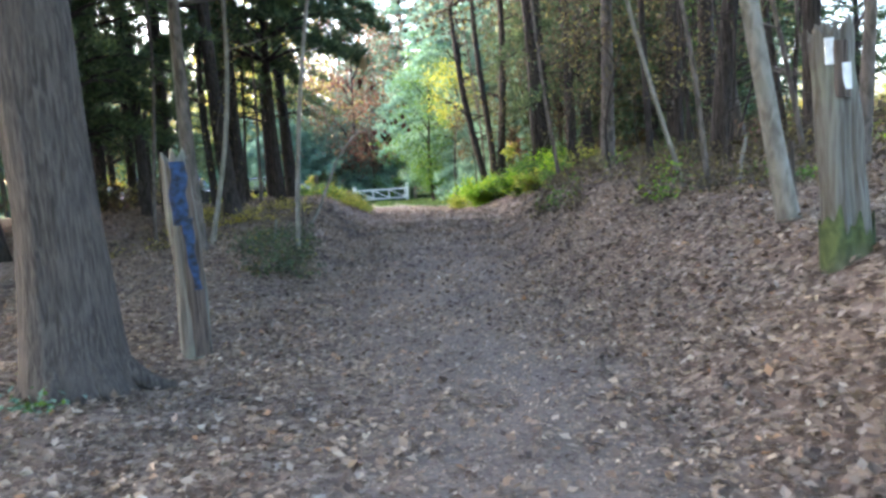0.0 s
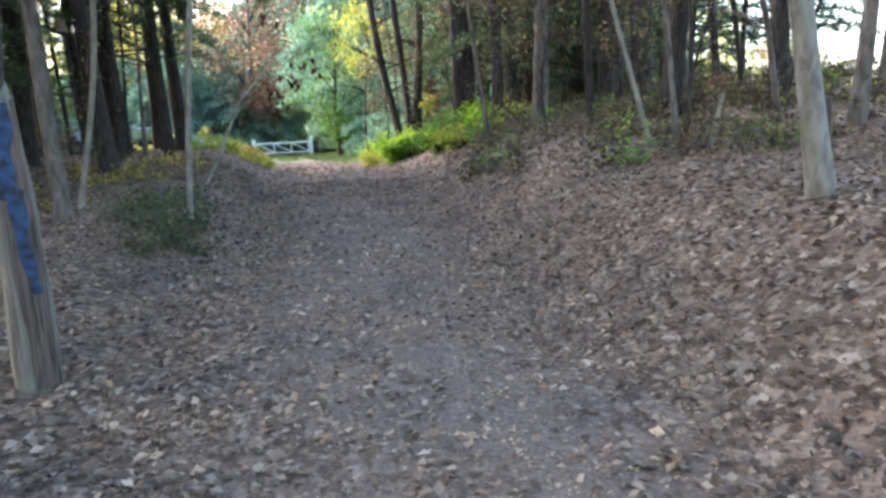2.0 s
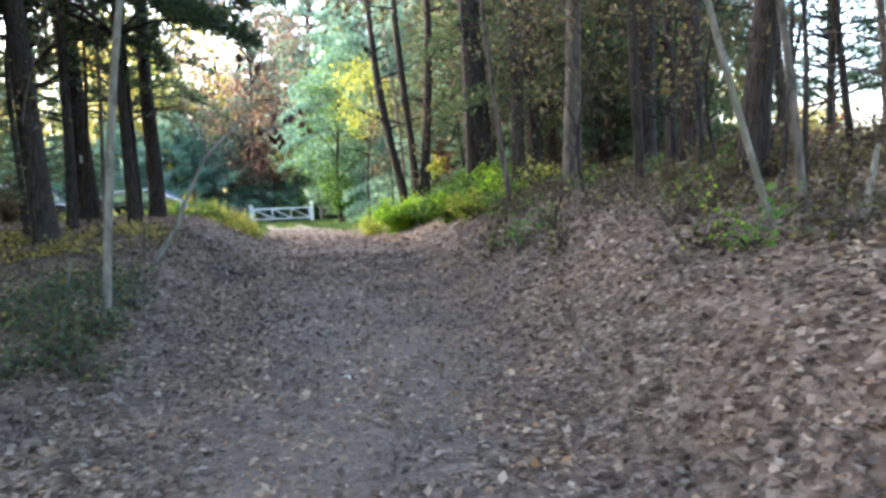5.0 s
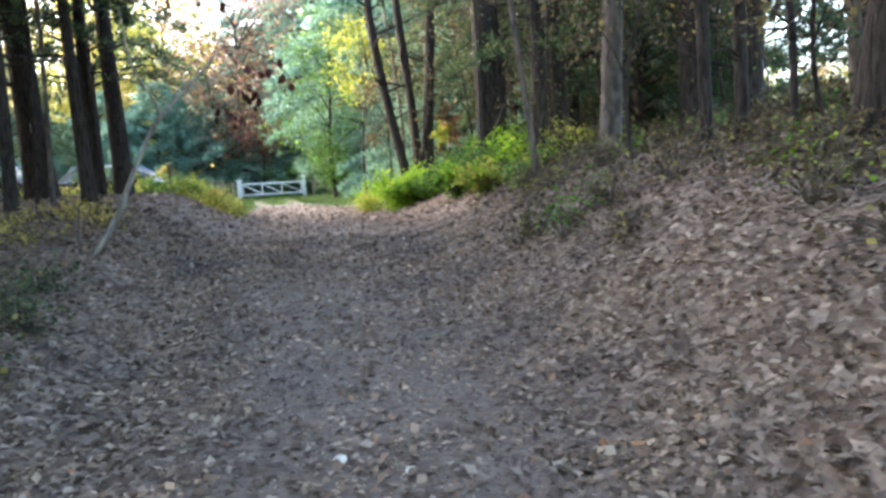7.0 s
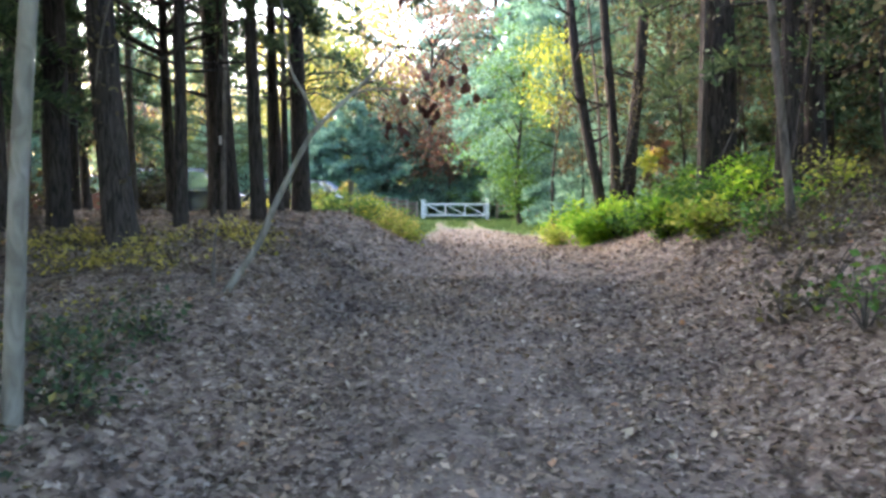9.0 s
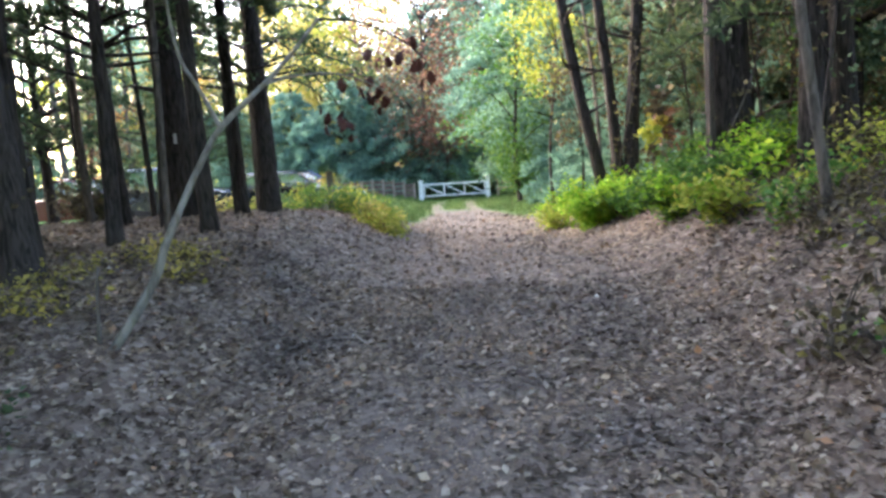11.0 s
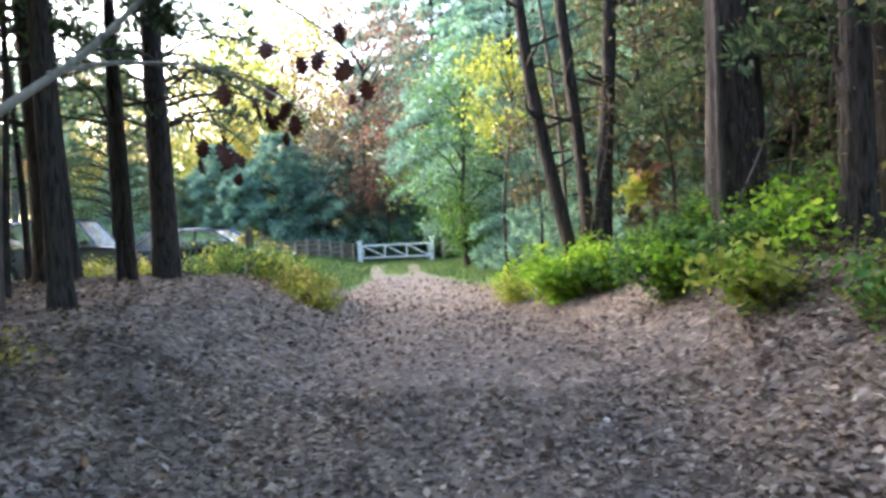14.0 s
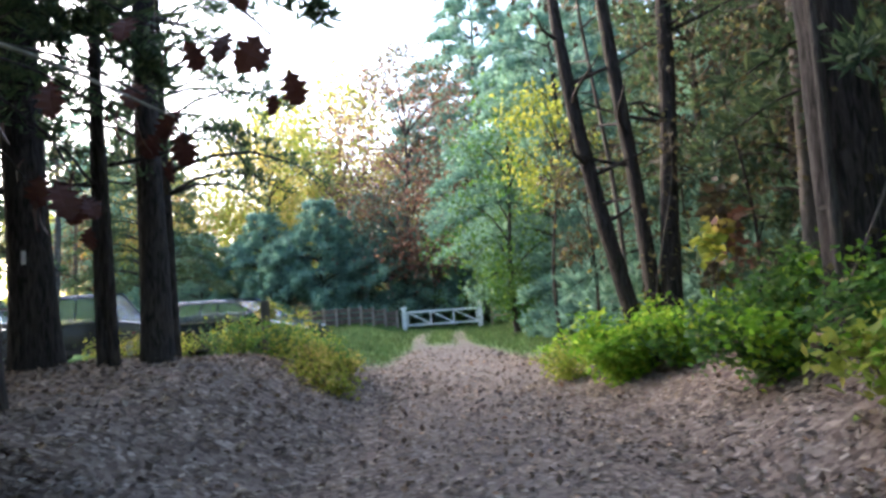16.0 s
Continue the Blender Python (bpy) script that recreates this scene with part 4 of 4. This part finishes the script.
# ---- parked vehicles ----
def extrude(profile, half, inset=0.0, split=0.0):
    """A side profile (x, z) pulled to both sides; points above split lean inward by inset."""
    n = len(profile)
    zt = max(z for x, z in profile)
    V, F = [], []
    for s in (-1, -0.92, 0.92, 1):
        for x, z in profile:
            f = max(0, z - split) / max(1e-6, zt - split)
            e = 0.94 if abs(s) == 1 else 1.0
            V.append((x * (0.995 if abs(s) == 1 else 1), s * (half - inset * f), split + (z - split) * e if abs(s) == 1 else z))
    for k in range(3):
        for i in range(n):
            j = (i + 1) % n
            F.append([k * n + i, k * n + j, (k + 1) * n + j, (k + 1) * n + i])
    F.append(list(range(n))[::-1])
    F.append(list(range(3 * n, 4 * n)))
    return V, F


def car(x, y, z, yaw, paint, label, L=4.5, roof=1.45, belt=0.92, kind="sedan"):
    c = empty("car", x, y, z, yaw)
    h = L / 2
    nose = 0.72 if kind == "sedan" else 0.95
    tail = belt if kind != "pickup" else 1.0
    body = [(-h, 0.32), (-h - 0.04, 0.55), (-h + 0.02, tail - 0.06), (-h + 0.2, tail), (h - 1.35, belt + 0.02), (h - 0.5, nose + 0.1), (h - 0.08, nose - 0.02), (h, 0.52), (h - 0.06, 0.28), (h - 0.45, 0.24), (-h + 0.4, 0.24)]
    part("body", extrude(body, 0.88, 0.05, 0.6), paint, c)
    if kind == "pickup":
        cab = [(-0.5, belt), (-0.42, roof - 0.05), (-0.25, roof), (0.5, roof), (0.7, roof - 0.06), (1.35, belt)]
    elif kind == "suv":
        cab = [(-h + 0.12, belt), (-h + 0.35, roof - 0.06), (-h + 0.6, roof), (0.3, roof), (0.55, roof - 0.06), (h - 1.25, belt)]
    else:
        cab = [(-h + 0.3, belt), (-h + 0.8, roof - 0.06), (-h + 1.1, roof), (0.1, roof), (0.35, roof - 0.06), (h - 1.2, belt)]
    part("window_glass", extrude(cab, 0.82, 0.13, belt), GLASS, c, "dark reflective glass")
    top = [(a, b) for a, b in cab if b > roof - 0.08]
    part("roof", extrude([*top, (top[-1][0] - 0.06, roof - 0.03 + 0.045), (top[0][0] + 0.06, roof + 0.015)][:len(top)] + [(top[-1][0], roof + 0.012), (top[0][0], roof + 0.012)], 0.69), paint, c)
    for s in (-1, 1):
        for px in (cab[0][0] + 0.05, (cab[2][0] + cab[3][0]) / 2):
            i0, i1 = np.array([px, s * 0.8, belt]), np.array([min(max(px + 0.1, cab[2][0]), cab[3][0]), s * 0.7, roof])
            q = np.linspace(0, 1, 3)[:, None]
            part("pillar", tube(i0 + (i1 - i0) * q, np.full(3, 0.028), 6), paint, c)
        q = np.linspace(0, 1, 3)[:, None]
        i0, i1 = np.array([cab[-1][0], s * 0.78, belt]), np.array([cab[-2][0], s * 0.69, roof - 0.03])
        part("pillar", tube(i0 + (i1 - i0) * q, np.full(3, 0.028), 6), paint, c)
        part("headlight", box_geo(0.22, 0.34, 0.15, (h - 0.16, s * 0.62, nose - 0.1), 0.04), LAMP, c, "clear headlamp")
        part("tail_light", box_geo(0.12, 0.28, 0.18, (-h + 0.03, s * 0.68, tail - 0.2), 0.03), REDLAMP, c, "red tail lamp")
        part("mirror", box_geo(0.14, 0.2, 0.14, (cab[-1][0] - 0.25, s * 0.95, belt + 0.08), 0.04), paint, c)
        part("trim", box_geo(L * 0.55, 0.02, 0.03, (0, s * 0.865, belt - 0.015), 0.005), CHROME, c, "chrome trim strip")
        for wx in (-h + 0.85, h - 0.85):
            a = np.linspace(0, 2 * np.pi, 22, endpoint=False)
            ring = [(rr_ * math.cos(t) + wx, s * (0.8 + w), 0.33 + rr_ * math.sin(t)) for rr_, w in ((0.2, 0.1), (0.33, 0.09), (0.33, -0.1), (0.2, -0.1)) for t in a]
            k = np.arange(22)
            F = np.concatenate([np.stack([m * 22 + k, m * 22 + (k + 1) % 22, ((m + 1) % 4) * 22 + (k + 1) % 22, ((m + 1) % 4) * 22 + k], -1) for m in range(4)])
            wheel = part("wheel", (np.array(ring), F), TYRE, c, smooth=False)
            disc = [(0.2 * math.cos(t) + wx, s * 0.87, 0.33 + 0.2 * math.sin(t)) for t in a] + [(wx, s * 0.9, 0.33)]
            part("rim", (np.array(disc), np.stack([k, (k + 1) % 22, np.full(22, 22)], -1)), RIM, wheel, "alloy rim")
    part("bumper", box_geo(0.16, 1.7, 0.2, (h - 0.02, 0, 0.42), 0.06), paint, c)
    part("bumper", box_geo(0.16, 1.7, 0.2, (-h + 0.02, 0, 0.46), 0.06), paint, c)
    part("grille", box_geo(0.05, 0.7, 0.16, (h - 0.03, 0, nose - 0.14), 0.02), TYRE, c, "black grille")
    return tagged(c, label, "car")


SILVER = plain("blue_grey_paint", (0.16, 0.19, 0.24), 0.14, 0.9, 0.03)
BLACK = plain("black_paint", (0.1, 0.11, 0.13), 0.12, 0.75, 0.03)
MAROON = plain("maroon_paint", (0.12, 0.035, 0.03), 0.25, 0, 0.03)
car(-5.45, 26.6, hz(-5.45, 26.6), -3, SILVER, "parked dark blue-grey sedan behind the shrubs", 4.6, 1.5, 0.98)
car(-10.6, 28.6, hz(-10.6, 28.6), 4, BLACK, "parked black sport utility vehicle behind the trees", 4.7, 1.95, 1.15, "suv")
car(-15.6, 30.0, hz(-15.6, 30), -6, MAROON, "parked dark maroon pickup truck among the trees", 5.2, 1.8, 1.1, "pickup")

# ---- shrubs and low plants ----
bush(3.55, 20.1, 0.95, 1.4, BRIGHT, "bright green leafy shrub at the trail edge", 4600, 0.1, 22, 1, BRIGHT)
bush(2.75, 21.6, 0.7, 0.75, YGREEN, "pale yellow-green low shrub at the trail edge", 1500, 0.08, 12, 2, BRIGHT)
bush(4.35, 19.4, 0.75, 1.0, BRIGHT, "bright green leafy shrub at the trail edge", 1900, 0.1, 12, 3, GREEN)
bush(4.6, 16.7, 0.85, 1.3, GREEN, "green shrub at the foot of a thick trunk", 3000, 0.1, 18, 4, BRIGHT)
bush(5.4, 15.4, 1.0, 1.2, GREEN, "green shrub on the bank", 2200, 0.1, 14, 5, BRIGHT)
bush(4.75, 14.3, 0.7, 0.95, YGREEN, "yellow-green broad-leaved shrub on the bank", 900, 0.12, 10, 6, BRIGHT)
bush(4.9, 12.6, 0.6, 0.7, GREEN, "sparse green shrub on the bank", 500, 0.1, 9, 7, YGREEN)
bush(6.3, 12.9, 0.9, 1.0, OLIVE, "olive undergrowth on the bank", 1200, 0.08, 14, 8, YGREEN)
bush(4.6, 18.7, 0.3, 2.5, OLIVE, "tall thin sapling with large yellow and orange leaves", 190, 0.19, 4, 9, YGREEN, "sapling", lift=0.62)
bush(4.8, 18.6, 0.25, 2.3, RUST, "thin sapling with rust and yellow autumn leaves", 80, 0.18, 3, 10, YELLOW, "sapling", lift=0.6)
bush(-1.4, -1.35, 0.2, 0.14, PINE, "small pale green plant at the foot of the oak", 120, 0.06, 8, 11, GREEN, "ground_plant", lift=0.3)
for k, (x, y, w, h, n) in enumerate(((-1.5, 20.6, 0.7, 0.75, 900), (-1.9, 21.6, 0.8, 0.9, 1100), (-1.05, 19.9, 0.45, 0.45, 600), (-2.7, 22.2, 0.8, 0.95, 1000), (-1.35, 21.9, 0.5, 0.6, 700), (-3.7, 23.0, 0.8, 0.9, 800), (-2.9, 24.2, 0.8, 1.0, 1000), (-4.4, 24.0, 0.9, 1.0, 1000), (-5.9, 24.0, 0.9, 0.9, 900), (-2.1, 23.0, 0.7, 0.8, 900), (-7.4, 24.4, 0.9, 0.9, 800))):
    bush(x, y, w, h, YGREEN if k % 2 == 0 else GREEN, "yellowing green shrub on the edge of the mound", n, 0.085, 12, 30 + k, YELLOW if k % 2 == 0 else YGREEN, group="shrubs on the mound")
bush(-3.3, 23.6, 0.28, 1.75, YELLOW, "thin upright sapling with bright yellow leaves", 130, 0.14, 3, 40, YGREEN, "sapling", lift=0.55)
for k in range(16):
    x, y = rng.uniform(-4.6, -1.5), rng.uniform(9.8, 12.8)
    bush(x, y, rng.uniform(0.25, 0.5), rng.uniform(0.18, 0.35), YELLOW, "low yellowing ground plants under the trees", 150, 0.07, 7, 50 + k, OLIVE, "ground_plant", "yellow ground plants", 0.3)
for k in range(14):
    x, y = rng.uniform(-4.8, -1.6), rng.uniform(6.4, 9.6)
    bush(x, y, rng.uniform(0.2, 0.45), rng.uniform(0.15, 0.3), OLIVE, "low brown and yellow ground plants", 100, 0.06, 7, 70 + k, YELLOW, "ground_plant", "yellow ground plants", 0.3)
for k in range(120):
    y = rng.uniform(2.5, 15)
    x = rng.uniform(4.0, 9.5) + (0.6 if y < 6 else 0)
    m = (OLIVE, OLIVE, OLIVE, GREEN, OLIVE)[k % 5]
    bush(x, y, rng.uniform(0.25, 0.6), rng.uniform(0.25, 0.75), m, "sparse olive undergrowth on the leafy bank", 130, 0.075, 9, 90 + k, BRIGHT if k % 9 == 0 else OLIVE, "ground_plant", "undergrowth on the bank", 0.25)
for k in range(34):
    x, y = rng.uniform(7.0, 15), rng.uniform(-1, 13)
    bush(x, y, rng.uniform(0.5, 1.0), rng.uniform(0.4, 1.0), (OLIVE, OLIVE, OLIVE, RUST)[k % 4], "brown and yellow brush along the top of the bank", 320, 0.085, 14, 320 + k, (OLIVE, RUST, OLIVE)[k % 3], group="brush on the bank top", lift=0.3)
for k in range(20):
    x, y = rng.uniform(5.5, 12), rng.uniform(16.5, 30)
    bush(x, y, rng.uniform(0.7, 1.3), rng.uniform(1.0, 2.2), (DEEP, OLIVE)[k % 2], "dark green undergrowth in the shade", 900, 0.11, 14, 170 + k, OLIVE, group="shaded undergrowth")
for k in range(26):
    x, y = (rng.uniform(-24, -5.5), rng.uniform(33.5, 44)) if k % 2 else (rng.uniform(-22, -7), rng.uniform(13, 23))
    bush(x, y, rng.uniform(0.7, 1.3), rng.uniform(0.8, 2.0), (DEEP, GREEN, OLIVE, YGREEN)[k % 4], "undergrowth among the woodland trees", 800, 0.12, 14, 200 + k, OLIVE, group="woodland undergrowth")
for k in range(26):
    x, y = -13 + 0.9 * k + rng.uniform(-0.4, 0.4), rng.uniform(43.6, 46.5)
    bush(x, y, 1.2, rng.uniform(1.2, 2.4), (PINE, GREEN, DEEP, PINE)[k % 4], "dense green hedge shrubs behind the gate", 1200, 0.15, 14, 240 + k, DEEP, group="shrubs behind the gate")

for k, (x, y) in enumerate(((-0.75, 5.6), (-1.25, 6.1), (-0.85, 6.7), (-1.2, 7.3), (-0.9, 5.0), (-1.3, 8.2), (-1.7, 7.7), (-1.05, 5.4), (-1.5, 5.6), (-0.6, 4.6), (-1.8, 6.6), (-1.1, 4.4))):
    bush(x, y, 0.38, 0.36, DEEP, "low dark green tuft on the trail edge", 300, 0.06, 14, 300 + k, OLIVE, "ground_plant", "dark tufts on the trail edge", 0.2)

# ---- distant wood that closes the horizon ----
a = rng.uniform(0, 2 * np.pi, 26000)
rad = rng.uniform(80, 105, len(a))
gap = (np.degrees(np.abs(np.angle(np.exp(1j * (a - radians(48)))))) < 26)
top = np.where(gap, 4.0, 12 + 3 * np.sin(a * 9) + 2 * np.sin(a * 23))
C = np.stack([rad * np.cos(a), 15 + rad * np.sin(a), 0.4 + top * rng.uniform(0, 1, len(a)) ** 0.8], -1)
woods = part("distant_woods", leaves(C, rng.uniform(0.7, 1.6, len(a)), 0.4), YGREEN)
tagged(woods, "far wooded horizon of mixed autumn trees", "woods", kind="stuff")

# ---- grass, fallen leaves and stones ----
n = 42000
x, y = rng.uniform(-9, 7, n), rng.uniform(23, 46, n)
keep = rng.uniform(0, 1, n) < grassy(x, y)
x, y = x[keep], y[keep]
C = np.stack([x, y, height(x, y) - 0.01], -1)
blades = part("grass", leaves(C, rng.uniform(0.07, 0.2, len(C)), 0.06, np.tile([0, 0, 1.6], (len(C), 1)), 0.5), GRASS)
tagged(blades, "short green grass around the gate", "grass", kind="stuff")


def litter(n, x0, x1, y0, y1, lo, hi, thin):
    x, y = rng.uniform(x0, x1, n), rng.uniform(y0, y1, n)
    keep = rng.uniform(0, 1, n) > np.clip(thin * worn(x, y) + 0.95 * grassy(x, y) + 0.3 * step(23, 32, y), 0, 0.97)
    x, y = x[keep], y[keep]
    L = rng.uniform(lo, hi, len(x))
    C = np.stack([x, y, height(x, y) + 0.004 + rng.uniform(0, 0.025, len(x))], -1)
    return leaves(C, L, 0.36, None, 1.0, 0.12, flat=0.72)


near = litter(125000, -5.5, 7.5, -6, 14, 0.035, 0.092, 0.8)
far_ = litter(65000, -10, 11, 10, 30, 0.05, 0.11, 0.5)
crumbs = litter(60000, -0.8, 4.2, -5, 12, 0.014, 0.036, 0.0)
dry = part("fallen_leaves", join(near, far_, crumbs), LITTER)
tagged(dry, "dry brown fallen leaves carpeting the ground", "leaves", kind="stuff")

for k, (x, y, r) in enumerate(((1.594, 4.54, 0.042), (1.95, 4.35, 0.03), (2.83, 12.79, 0.03))):
    bm = bmesh.new()
    bmesh.ops.create_icosphere(bm, subdivisions=3, radius=r)
    for v in bm.verts:
        v.co *= 1 + 0.18 * noise.noise(v.co * 30 + Vector((k, 0, 0)))
        v.co.z *= 0.7
    me = bpy.data.meshes.new("stone")
    bm.to_mesh(me)
    bm.free()
    me.materials.append(STONE)
    st = new("stone", me)
    st.location = (x, y, hz(x, y) + r * 0.45)
    tagged(st, "small pale rounded stone on the trail", "stone")
